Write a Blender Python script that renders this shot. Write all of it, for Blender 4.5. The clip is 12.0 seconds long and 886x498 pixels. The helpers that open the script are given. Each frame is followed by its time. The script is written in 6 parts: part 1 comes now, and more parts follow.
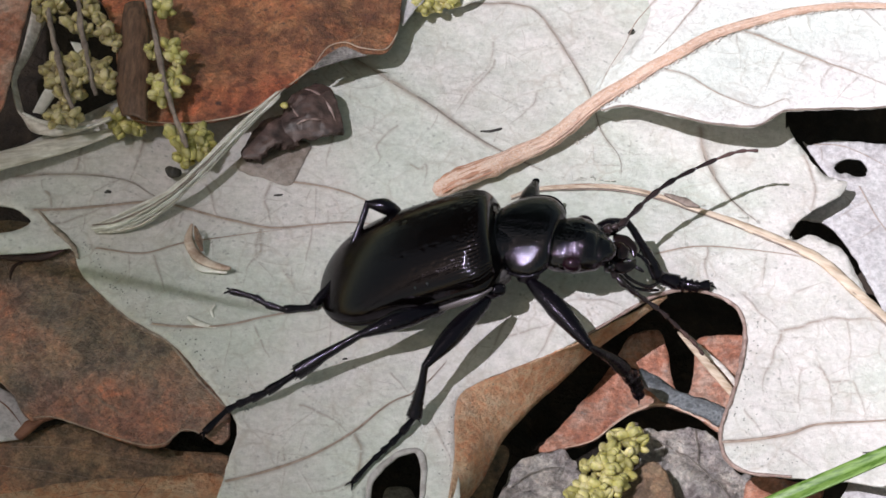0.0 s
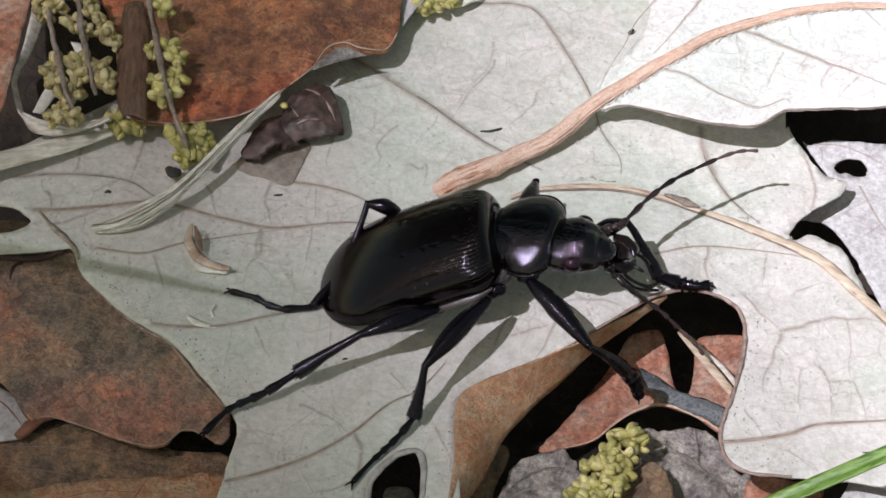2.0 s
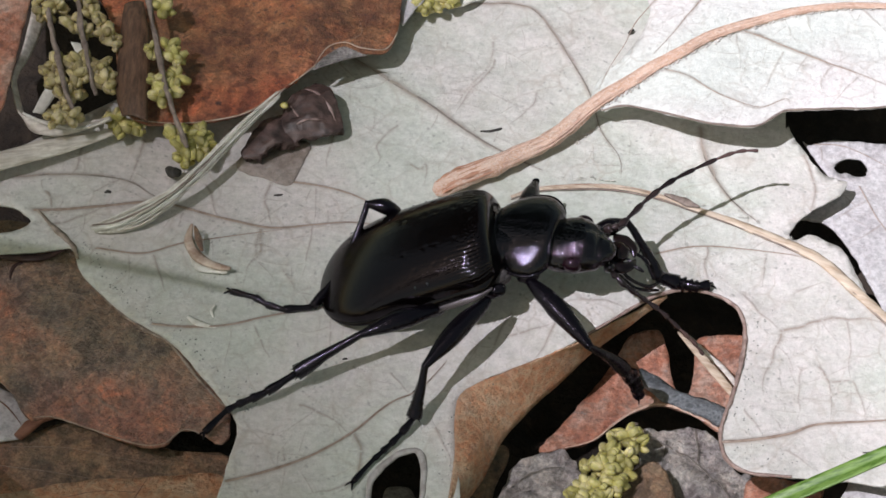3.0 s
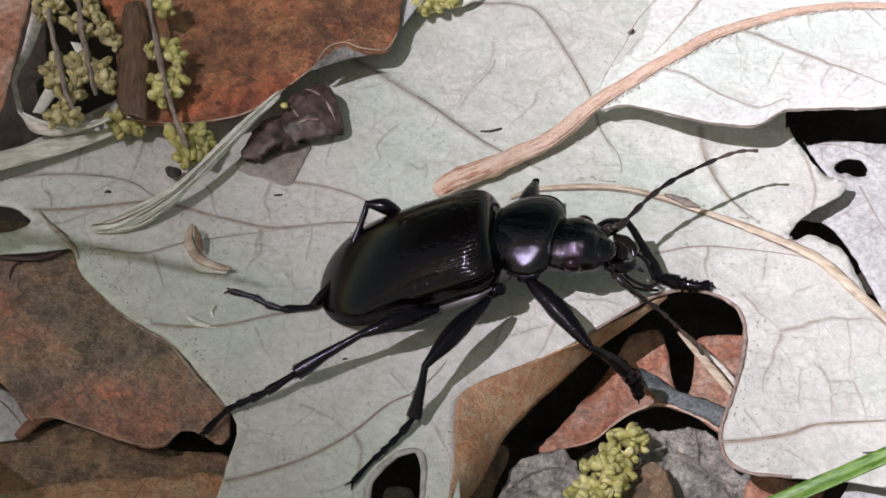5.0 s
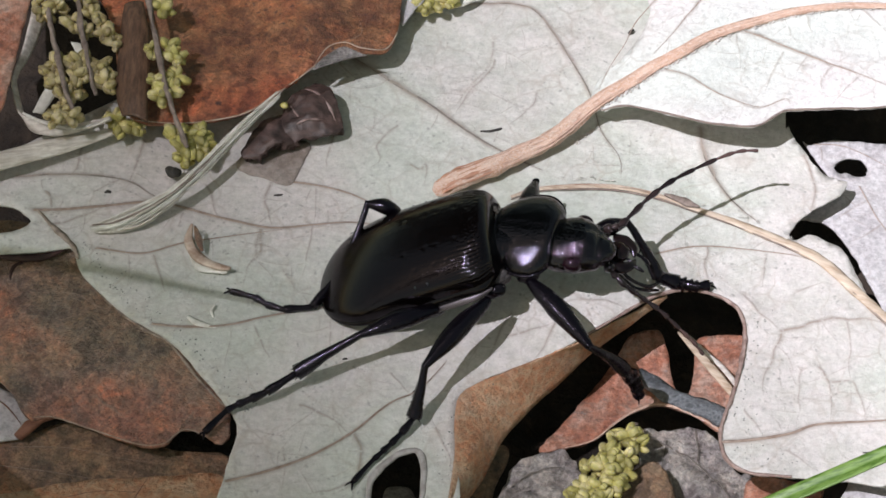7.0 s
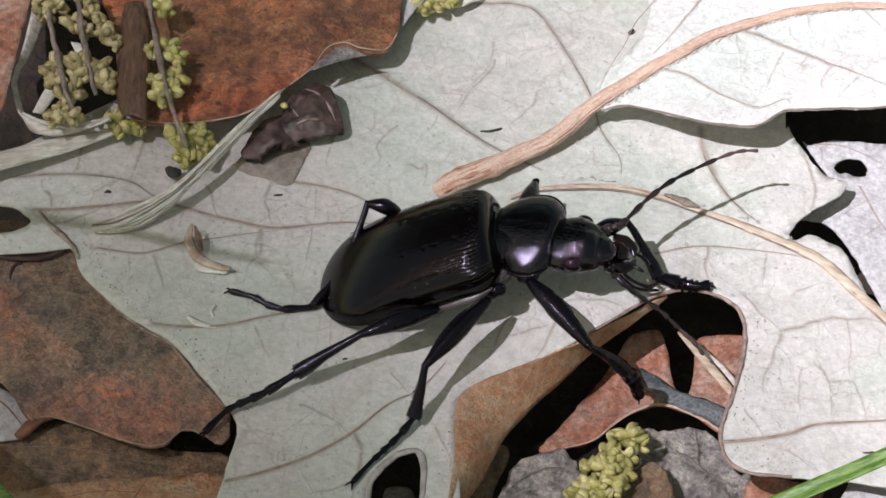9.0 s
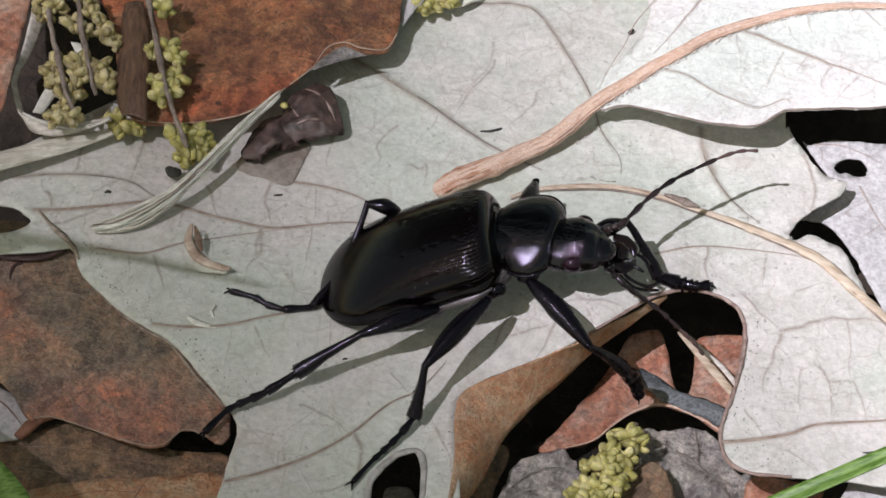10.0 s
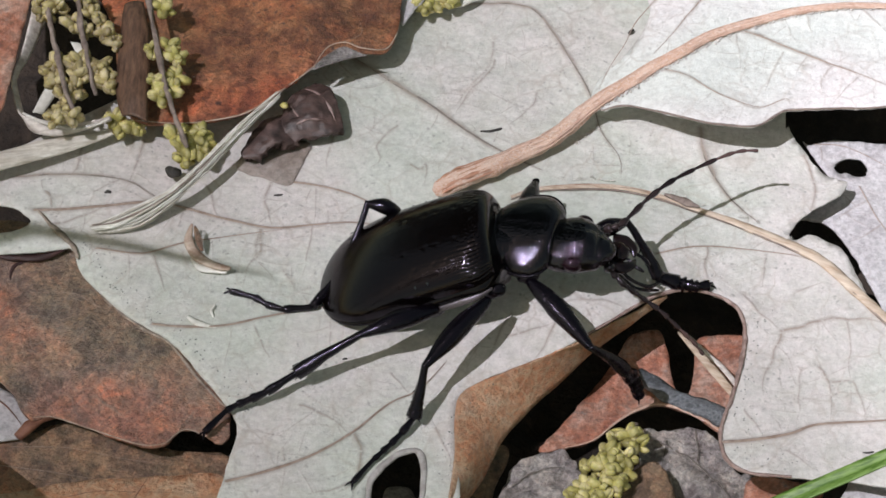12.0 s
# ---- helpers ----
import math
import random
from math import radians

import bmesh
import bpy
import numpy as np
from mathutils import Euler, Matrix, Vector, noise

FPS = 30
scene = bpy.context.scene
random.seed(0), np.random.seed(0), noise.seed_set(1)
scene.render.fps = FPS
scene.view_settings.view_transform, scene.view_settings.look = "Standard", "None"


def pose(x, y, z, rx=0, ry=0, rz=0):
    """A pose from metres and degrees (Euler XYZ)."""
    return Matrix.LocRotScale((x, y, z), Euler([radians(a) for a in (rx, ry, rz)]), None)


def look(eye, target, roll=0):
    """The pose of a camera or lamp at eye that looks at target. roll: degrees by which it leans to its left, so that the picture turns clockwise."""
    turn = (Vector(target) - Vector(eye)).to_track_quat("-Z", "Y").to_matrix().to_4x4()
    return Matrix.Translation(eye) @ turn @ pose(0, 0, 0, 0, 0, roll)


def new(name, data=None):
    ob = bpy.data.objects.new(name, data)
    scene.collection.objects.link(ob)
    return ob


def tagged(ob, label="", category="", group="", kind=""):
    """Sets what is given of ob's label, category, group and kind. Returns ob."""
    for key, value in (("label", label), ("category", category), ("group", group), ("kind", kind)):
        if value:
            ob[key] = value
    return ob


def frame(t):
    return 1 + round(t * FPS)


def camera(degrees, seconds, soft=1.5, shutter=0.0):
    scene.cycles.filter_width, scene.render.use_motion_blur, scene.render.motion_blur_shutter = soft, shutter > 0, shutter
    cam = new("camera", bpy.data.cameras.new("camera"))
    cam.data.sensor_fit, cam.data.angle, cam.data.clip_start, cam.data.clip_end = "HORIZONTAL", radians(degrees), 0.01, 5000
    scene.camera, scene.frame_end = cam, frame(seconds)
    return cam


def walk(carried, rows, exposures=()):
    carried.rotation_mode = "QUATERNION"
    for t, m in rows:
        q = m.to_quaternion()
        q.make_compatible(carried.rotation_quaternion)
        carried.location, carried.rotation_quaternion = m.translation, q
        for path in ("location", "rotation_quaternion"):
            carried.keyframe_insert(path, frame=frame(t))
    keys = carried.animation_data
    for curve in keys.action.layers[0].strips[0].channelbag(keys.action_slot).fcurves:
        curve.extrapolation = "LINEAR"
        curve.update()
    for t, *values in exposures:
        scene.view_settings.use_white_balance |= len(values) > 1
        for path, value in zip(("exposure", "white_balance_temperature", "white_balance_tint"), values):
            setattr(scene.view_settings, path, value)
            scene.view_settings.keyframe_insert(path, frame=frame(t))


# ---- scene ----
# A black ground beetle on pale dead oak leaves, in dappled sun. Lengths below are in millimetres (MM turns them to metres).
from mathutils.geometry import delaunay_2d_cdt

MM = 0.001

# ---- camera ----
cam = camera(16.986, 12.0, soft=1.6)
EYE, AIM = (0.0, -0.1607, 0.1915), (0.0, 0.0, 0.0)
EXPOSURE = 0.66
walk(cam, [(0.0, look(EYE, AIM)), (12.0, look(EYE, AIM))],
     exposures=[(t, EXPOSURE + d) for t, d in ((0.0, -0.17), (0.4, -0.20), (0.7, -0.25), (1.0, -0.35), (1.5, -0.13), (2.0, -0.1), (2.5, -0.07), (3.0, -0.24), (5.0, -0.22), (5.5, -0.15), (6.5, -0.22), (7.0, -0.17),
                                               (9.5, -0.1), (10.0, -0.18), (11.0, -0.17), (11.5, -0.22), (12.0, -0.26))])

# ---- light ----
SUN = Vector((-0.39, -0.33, 0.86)).normalized()
world = bpy.data.worlds.new("sky")
scene.world = world
world.use_nodes = True
wn, wl = world.node_tree.nodes, world.node_tree.links
sky = wn.new("ShaderNodeTexSky")
sky.sky_type = "NISHITA"
sky.sun_disc = False
sky.sun_elevation = math.asin(SUN.z)
sky.sun_rotation = math.atan2(SUN.x, SUN.y)
tint = wn.new("ShaderNodeMix")
tint.data_type, tint.blend_type = "RGBA", "MULTIPLY"
tint.inputs[0].default_value = 1.0
tint.inputs[7].default_value = (1.08, 0.905, 0.525, 1)   # light that came through a leafy canopy
wl.new(sky.outputs[0], tint.inputs[6])
wl.new(tint.outputs[2], wn["Background"].inputs[0])
wn["Background"].inputs[1].default_value = 0.080
sun_data = bpy.data.lights.new("sun", "SUN")
sun_data.energy, sun_data.angle, sun_data.color = 3.8, radians(0.53), (0.955, 0.955, 1.06)
sun = new("sun", sun_data)
sun.matrix_world = look(SUN * 3, (0, 0, 0))


# ---- materials ----
def nodes_of(name):
    m = bpy.data.materials.new(name)
    m.use_nodes = True
    return m, m.node_tree.nodes, m.node_tree.links, m.node_tree.nodes["Principled BSDF"]


def coords(n, l, stretch=(1, 1, 1), turn=0.0):
    """Object coordinates in millimetres, turned so that x runs along a fibre, then stretched."""
    t = n.new("ShaderNodeTexCoord")
    way = n.new("ShaderNodeMapping")
    way.inputs["Rotation"].default_value = (0, 0, radians(-turn))
    l.new(t.outputs["Object"], way.inputs["Vector"])
    mp = n.new("ShaderNodeMapping")
    mp.inputs["Scale"].default_value = [1000 * s for s in stretch]
    l.new(way.outputs[0], mp.inputs["Vector"])
    return mp.outputs[0]


def noise_tex(n, l, vec, scale, detail=4.0, rough=0.55, distort=0.0):
    t = n.new("ShaderNodeTexNoise")
    t.inputs["Scale"].default_value, t.inputs["Detail"].default_value = scale, detail
    t.inputs["Roughness"].default_value, t.inputs["Distortion"].default_value = rough, distort
    l.new(vec, t.inputs["Vector"])
    return t.outputs["Fac"]


def ramp(n, l, fac, stops):
    r = n.new("ShaderNodeValToRGB")
    while len(r.color_ramp.elements) < len(stops):
        r.color_ramp.elements.new(0.5)
    for e, (p, c) in zip(r.color_ramp.elements, stops):
        e.position, e.color = p, (c if len(c) == 4 else (*c, 1))
    l.new(fac, r.inputs[0])
    return r.outputs[0]


def mix(n, l, fac, a, b, how="MIX"):
    x = n.new("ShaderNodeMix")
    x.data_type, x.blend_type = "RGBA", how
    for socket, v in ((0, fac), (6, a), (7, b)):
        if isinstance(v, (int, float)):
            x.inputs[socket].default_value = v
        elif isinstance(v, tuple):
            x.inputs[socket].default_value = (*v, 1)
        else:
            l.new(v, x.inputs[socket])
    return x.outputs[2]


def bump(n, l, p, height, strength, dist, under=None):
    b = n.new("ShaderNodeBump")
    b.inputs["Strength"].default_value, b.inputs["Distance"].default_value = strength, dist * MM
    l.new(height, b.inputs["Height"])
    if under is not None:
        l.new(under, b.inputs["Normal"])
    l.new(b.outputs[0], p.inputs["Normal"])
    return b.outputs[0]


def leaf_material(name, low, mid, high, spot, net, net_size=2.2, net_amount=0.35, rough=0.7, spot_amount=0.35,
                  mottle=0.12, contrast=0.35, net_relief=0.15, relief=0.6, dots=0.0, flecks=0.0, zones=0.0, rib=(0.26, 0.20, 0.165)):
    """A dead leaf: mottled colour at two scales, a fine net of veins, specks, and relief."""
    m, n, l, p = nodes_of(name)
    v = coords(n, l)
    big = noise_tex(n, l, v, mottle, 6, 0.62, 0.6)
    col = ramp(n, l, big, [(0.42, low), (0.5, mid), (0.58, high)])
    patchy = noise_tex(n, l, v, 0.45, 10, 0.75, 0.25)
    col = mix(n, l, 0.6, col, ramp(n, l, patchy, [(0.40, low), (0.5, mid), (0.60, high)]))
    pale = ramp(n, l, noise_tex(n, l, v, 3.0, 4, 0.7), [(0.60, (0, 0, 0)), (0.70, (1, 1, 1))])
    col = mix(n, l, mix(n, l, 1.0, pale, (flecks,) * 3, "MULTIPLY"), col, net)
    if zones:
        zone = ramp(n, l, noise_tex(n, l, v, 0.055, 3, 0.5), [(0.40, (0.86, 0.90, 0.86)), (0.5, (1.0, 0.98, 0.96)), (0.60, (1.2, 0.84, 0.74))])
        col = mix(n, l, zones, col, zone, "MULTIPLY")
        blotch = ramp(n, l, noise_tex(n, l, v, 0.28, 6, 0.6, 0.5), [(0.38, (0.70, 0.67, 0.72)), (0.45, (0.88, 0.84, 0.88)), (0.52, (1.0, 1.0, 0.92)), (0.62, (1.25, 0.98, 0.86))])
        col = mix(n, l, zones * 0.8, col, blotch, "MULTIPLY")
        grit = ramp(n, l, noise_tex(n, l, v, 3.4, 5, 0.8), [(0.40, (0.45, 0.44, 0.46)), (0.5, (1.0, 1.0, 1.0)), (0.62, (1.45, 1.4, 1.35))])
        col = mix(n, l, zones * 0.6, col, grit, "MULTIPLY")
        flakes = n.new("ShaderNodeTexVoronoi")
        flakes.inputs["Scale"].default_value = 1.1
        l.new(v, flakes.inputs["Vector"])
        uneven = mix(n, l, 0.6, flakes.outputs["Color"], noise_tex(n, l, v, 1.0, 8, 0.7), "MIX")
        mid_grain = ramp(n, l, uneven, [(0.33, (0.50, 0.44, 0.46)), (0.46, (0.95, 0.92, 0.92)), (0.66, (1.28, 1.16, 1.08))])
        col = mix(n, l, zones, col, mid_grain, "MULTIPLY")
    fine = noise_tex(n, l, v, 1.5, 8, 0.78)
    col = mix(n, l, contrast, col, ramp(n, l, fine, [(0.43, (0.3, 0.29, 0.28)), (0.55, (1.15, 1.14, 1.13))]), "MULTIPLY")
    warp = n.new("ShaderNodeVectorMath")
    warp.operation = "MULTIPLY_ADD"
    wob = n.new("ShaderNodeTexNoise")
    wob.inputs["Scale"].default_value = 0.35
    l.new(v, wob.inputs["Vector"])
    l.new(wob.outputs["Color"], warp.inputs[0])
    warp.inputs[1].default_value = (2.2, 2.2, 2.2)
    l.new(v, warp.inputs[2])
    edges = []
    for size in (net_size, net_size * 0.36):
        vor = n.new("ShaderNodeTexVoronoi")
        vor.feature = "DISTANCE_TO_EDGE"
        vor.inputs["Scale"].default_value = 1.0 / size
        l.new(warp.outputs[0], vor.inputs["Vector"])
        edges.append(ramp(n, l, vor.outputs["Distance"], [(0.0, (1, 1, 1)), (0.16 / size, (0, 0, 0))]))
    patch = ramp(n, l, noise_tex(n, l, v, 0.16, 3), [(0.38, (0.15, 0.15, 0.15)), (0.65, (1, 1, 1))])
    for e, amount in zip(edges, (net_amount, net_amount * 0.5)):
        f = mix(n, l, 1.0, e, patch, "MULTIPLY")
        f = mix(n, l, 1.0, f, (amount,) * 3, "MULTIPLY")
        col = mix(n, l, f, col, net)
    specks = ramp(n, l, noise_tex(n, l, v, 0.9, 3, 0.6), [(0.66, (0, 0, 0)), (0.72, (1, 1, 1))])
    specks = mix(n, l, 1.0, specks, (spot_amount,) * 3, "MULTIPLY")
    col = mix(n, l, specks, col, spot)
    at = n.new("ShaderNodeAttribute")
    at.attribute_name = "vein"
    col = mix(n, l, mix(n, l, 1.0, at.outputs["Color"], (0.85,) * 3, "MULTIPLY"), col, rib)
    if dots:
        hue = ramp(n, l, noise_tex(n, l, v, 0.045, 2), [(0.42, (0.97, 1.0, 0.955)), (0.56, (1.035, 0.985, 0.98))])
        col = mix(n, l, 1.0, col, hue, "MULTIPLY")
        dot = n.new("ShaderNodeTexVoronoi")
        dot.inputs["Scale"].default_value = 1.3
        l.new(warp.outputs[0], dot.inputs["Vector"])
        grow = ramp(n, l, noise_tex(n, l, v, 0.13, 4, 0.6), [(0.45, (0, 0, 0)), (0.60, (1, 1, 1))])
        small = ramp(n, l, dot.outputs["Distance"], [(0.10, (1, 1, 1)), (0.24, (0, 0, 0))])
        f = mix(n, l, 1.0, mix(n, l, 1.0, small, grow, "MULTIPLY"), (dots,) * 3, "MULTIPLY")
        col = mix(n, l, f, col, spot)
    l.new(col, p.inputs["Base Color"])
    p.inputs["Roughness"].default_value = rough
    b1 = bump(n, l, p, edges[0], net_relief, 0.10)
    b2 = bump(n, l, p, edges[1], net_relief, 0.05, b1)
    b3 = bump(n, l, p, noise_tex(n, l, v, 2.2, 6, 0.72), relief, 0.4 if zones else 0.2, b2)
    bump(n, l, p, noise_tex(n, l, v, 0.22, 3), 0.5, 0.9, b3)
    return m


def fibre_material(name, dark, light, axis_stretch=(0.25, 2.5, 2.5), rough=0.6, scale=1.0, turn=0.0):
    """Dry stalks and bark, streaked along their length."""
    m, n, l, p = nodes_of(name)
    v = coords(n, l, axis_stretch, turn)
    streak = noise_tex(n, l, v, scale, 6, 0.65, 0.3)
    col = ramp(n, l, streak, [(0.32, dark), (0.66, light)])
    v2 = coords(n, l)
    col = mix(n, l, 0.4, col, ramp(n, l, noise_tex(n, l, v2, 0.7, 5), [(0.35, (0.5, 0.47, 0.45)), (0.62, (1, 1, 1))]), "MULTIPLY")
    l.new(col, p.inputs["Base Color"])
    p.inputs["Roughness"].default_value = rough
    b = bump(n, l, p, streak, 0.6, 0.15)
    bump(n, l, p, noise_tex(n, l, v2, 3.0, 4), 0.4, 0.08, b)
    return m


def shell_material(name, base, tone, rough=0.2, relief=0.5, grain=4.0, ior=1.45, dent=0.035):
    """Beetle shell: near black with a faint violet and green gloss, finely wrinkled."""
    m, n, l, p = nodes_of(name)
    v = coords(n, l)
    col = ramp(n, l, noise_tex(n, l, v, 0.25, 3), [(0.35, base), (0.7, tone)])
    l.new(col, p.inputs["Base Color"])
    p.inputs["Roughness"].default_value = rough
    p.inputs["IOR"].default_value = ior
    p.inputs["Specular Tint"].default_value = (0.88, 0.78, 1.0, 1)
    b = bump(n, l, p, noise_tex(n, l, v, grain, 2, 0.5), relief, dent)
    bump(n, l, p, noise_tex(n, l, v, 1.2, 2), relief, 0.014, b)
    return m


PALE = leaf_material("pale_leaf", (0.54, 0.545, 0.50), (0.60, 0.595, 0.565), (0.665, 0.64, 0.62), (0.19, 0.19, 0.17),
                     (0.40, 0.35, 0.30), 3.6, 0.5, 0.62, 0.4, 0.06, 0.15, 0.12, 0.6, 0.55)
PALE_BRIGHT = leaf_material("pale_leaf_upper", (0.65, 0.64, 0.63), (0.70, 0.69, 0.68), (0.74, 0.73, 0.72), (0.30, 0.29, 0.27),
                            (0.48, 0.43, 0.40), 2.6, 0.5, 0.6, 0.35, 0.07, 0.14, 0.14, 0.65, 0.4)
PALE_COOL = leaf_material("pale_leaf_cool", (0.46, 0.43, 0.44), (0.56, 0.53, 0.54), (0.62, 0.60, 0.6), (0.16, 0.14, 0.14),
                          (0.28, 0.2, 0.18), 2.0, 0.25, 0.65, 0.3)
RUST = leaf_material("rust_leaf", (0.17, 0.062, 0.042), (0.38, 0.155, 0.082), (0.53, 0.26, 0.145), (0.05, 0.03, 0.032),
                     (0.10, 0.055, 0.035), 2.4, 0.12, 0.45, 0.8, 0.10, 0.4, 0.15, 0.9, 0.75, 0.3, 0.8, (0.36, 0.24, 0.17))
BROWN = leaf_material("brown_leaf", (0.24, 0.195, 0.165), (0.37, 0.26, 0.21), (0.49, 0.31, 0.222), (0.07, 0.055, 0.052),
                      (0.50, 0.42, 0.35), 1.2, 0.22, 0.42, 0.6, 0.12, 0.45, 0.3, 1.0, 0.6, 1.0, 0.85, (0.30, 0.24, 0.19))
TAN = leaf_material("tan_leaf", (0.19, 0.14, 0.105), (0.33, 0.215, 0.145), (0.47, 0.295, 0.19), (0.06, 0.045, 0.038),
                    (0.33, 0.26, 0.18), 2.4, 0.25, 0.38, 0.4, 0.1, 0.5, 0.15, 0.8, 0.0, 0.4, 0.8)
CURL = leaf_material("curled_margin", (0.50, 0.17, 0.07), (0.60, 0.30, 0.16), (0.62, 0.45, 0.32), (0.26, 0.06, 0.03),
                     (0.62, 0.46, 0.30), 1.3, 0.75, 0.5, 0.8, 0.14, 0.4, 0.25, 1.0, 0.0, 0.5, 0.15)
DEEP = leaf_material("red_brown_leaf", (0.31, 0.105, 0.06), (0.50, 0.20, 0.12), (0.56, 0.36, 0.28), (0.20, 0.21, 0.22),
                     (0.45, 0.36, 0.32), 1.2, 0.2, 0.45, 0.6, 0.25, 0.6, 0.15, 0.9, 0.0, 0.55)
GREY = leaf_material("grey_leaf", (0.12, 0.105, 0.10), (0.22, 0.195, 0.19), (0.38, 0.34, 0.33), (0.05, 0.04, 0.04),
                     (0.40, 0.36, 0.34), 1.0, 0.2, 0.34, 0.5, 0.4, 0.7, 0.2, 1.0)
SCRAP = leaf_material("streaked_scrap", (0.24, 0.20, 0.20), (0.46, 0.40, 0.41), (0.72, 0.66, 0.66), (0.06, 0.05, 0.05),
                      (0.70, 0.65, 0.64), 1.6, 0.4, 0.32, 0.5, 0.25, 0.6, 0.4, 1.0, 0.3, 0.7, 0.5)
MOULD = leaf_material("mouldy_rib", (0.035, 0.04, 0.046), (0.075, 0.082, 0.092), (0.17, 0.18, 0.195), (0.45, 0.45, 0.45),
                      (0.42, 0.44, 0.46), 0.5, 0.3, 0.6, 0.6, 0.8, 0.8, 0.2, 1.0, 0.0, 0.8)
STAINED = leaf_material("stained_leaf", (0.24, 0.19, 0.16), (0.32, 0.265, 0.235), (0.42, 0.36, 0.33), (0.10, 0.08, 0.07),
                        (0.24, 0.18, 0.15), 2.4, 0.3, 0.55, 0.3, 0.2, 0.3, 0.1, 0.6)
# maroon dark enough to pass for shadow under a lobe; also a thin curl
SHADE_AND_CURL = fibre_material("maroon_shade_and_curl", (0.020, 0.008, 0.008), (0.065, 0.026, 0.024), (1, 1, 1), 0.6, 1.2)
VEIN = fibre_material("leaf_vein", (0.28, 0.195, 0.15), (0.45, 0.35, 0.29), (1, 1, 1), 0.6, 1.2)
HOLE_RIM = fibre_material("hole_rim", (0.30, 0.27, 0.25), (0.50, 0.47, 0.45), (1, 1, 1), 0.6, 1.2)
GAP_RIM = fibre_material("gap_rim", (0.20, 0.12, 0.10), (0.46, 0.34, 0.30), (1, 1, 1), 0.55, 1.3)
MARGIN = fibre_material("worn_margin", (0.20, 0.15, 0.12), (0.48, 0.40, 0.33), (1, 1, 1), 0.6, 1.4)
VEIN_DARK = fibre_material("dark_vein", (0.135, 0.112, 0.098), (0.26, 0.22, 0.19), (1, 1, 1), 0.6, 1.2)


def rib_material():
    """A leaf stalk: pink-tan fibre under a worn, granular pale skin."""
    m, n, l, p = nodes_of("midrib")
    v = coords(n, l)
    col = ramp(n, l, noise_tex(n, l, coords(n, l, (0.3, 1.2, 1.2), 34), 0.8, 4), [(0.36, (0.56, 0.32, 0.215)), (0.62, (0.70, 0.475, 0.36))])
    skin = ramp(n, l, noise_tex(n, l, v, 4.5, 6, 0.8), [(0.45, (0, 0, 0)), (0.64, (0.6, 0.6, 0.6))])
    col = mix(n, l, skin, col, (0.80, 0.73, 0.68))
    pits = ramp(n, l, noise_tex(n, l, v, 3.2, 5, 0.8), [(0.34, (0.72, 0.66, 0.62)), (0.46, (1, 1, 1))])
    col = mix(n, l, 0.8, col, pits, "MULTIPLY")
    l.new(col, p.inputs["Base Color"])
    p.inputs["Roughness"].default_value = 0.65
    bump(n, l, p, noise_tex(n, l, v, 2.8, 6, 0.75), 0.9, 0.2)
    return m


MIDRIB = rib_material()
MIDRIB_RIDGE = fibre_material("midrib_ridge", (0.53, 0.32, 0.235), (0.71, 0.50, 0.40), (1, 1, 1), 0.65, 1.6)
TORN_END = fibre_material("torn_end", (0.44, 0.19, 0.11), (0.62, 0.36, 0.25), (1, 1, 1), 0.65, 1.8)
WORN = fibre_material("worn_skin", (0.50, 0.46, 0.43), (0.76, 0.71, 0.67), (1, 1, 1), 0.7, 1.5)
STRAW = fibre_material("straw", (0.50, 0.45, 0.38), (0.86, 0.83, 0.79), (0.25, 3.0, 3.0), 0.5, 1.0, 40)
FLAT_STRAW = fibre_material("flat_straw", (0.48, 0.42, 0.34), (0.82, 0.77, 0.70), (0.25, 3.0, 3.0), 0.5, 1.0, 16)
STALK = fibre_material("dry_stalk", (0.42, 0.29, 0.20), (0.72, 0.60, 0.48), (0.3, 2.6, 2.6), 0.5, 1.0, -26)
RIBBON = fibre_material("dry_ribbon", (0.46, 0.39, 0.35), (0.82, 0.76, 0.71), (0.5, 2.2, 2.2), 0.5, 1.0)
BARK = fibre_material("bark", (0.025, 0.016, 0.015), (0.13, 0.078, 0.068), (0.6, 1.2, 1.2), 0.5, 0.9)
BARK_RIDGE = fibre_material("bark_ridge", (0.16, 0.10, 0.09), (0.38, 0.27, 0.25), (1, 1, 1), 0.5, 1.4)
STEM = fibre_material("catkin_stem", (0.14, 0.10, 0.085), (0.34, 0.27, 0.23), (1, 1, 1), 0.7, 1.2)
HUSK = fibre_material("seed_husk", (0.32, 0.20, 0.14), (0.60, 0.49, 0.40), (1, 1, 1), 0.45, 0.9)
FLAKE = fibre_material("white_flake", (0.62, 0.60, 0.52), (0.80, 0.78, 0.72), (1, 1, 1), 0.6, 0.9)
MOULD_SPECK = fibre_material("mould_speck", (0.09, 0.10, 0.085), (0.26, 0.27, 0.24), (1, 1, 1), 0.8, 1.0)
CRUMB = fibre_material("dark_crumb", (0.02, 0.02, 0.02), (0.07, 0.06, 0.05), (1, 1, 1), 0.8, 1.0)
STRIP = fibre_material("brown_strip", (0.055, 0.028, 0.018), (0.19, 0.105, 0.066), (1.6, 0.3, 1.6), 0.55, 1.6)
TWIG = fibre_material("red_twig", (0.12, 0.045, 0.03), (0.24, 0.10, 0.06), (1, 1, 1), 0.6, 1.0)

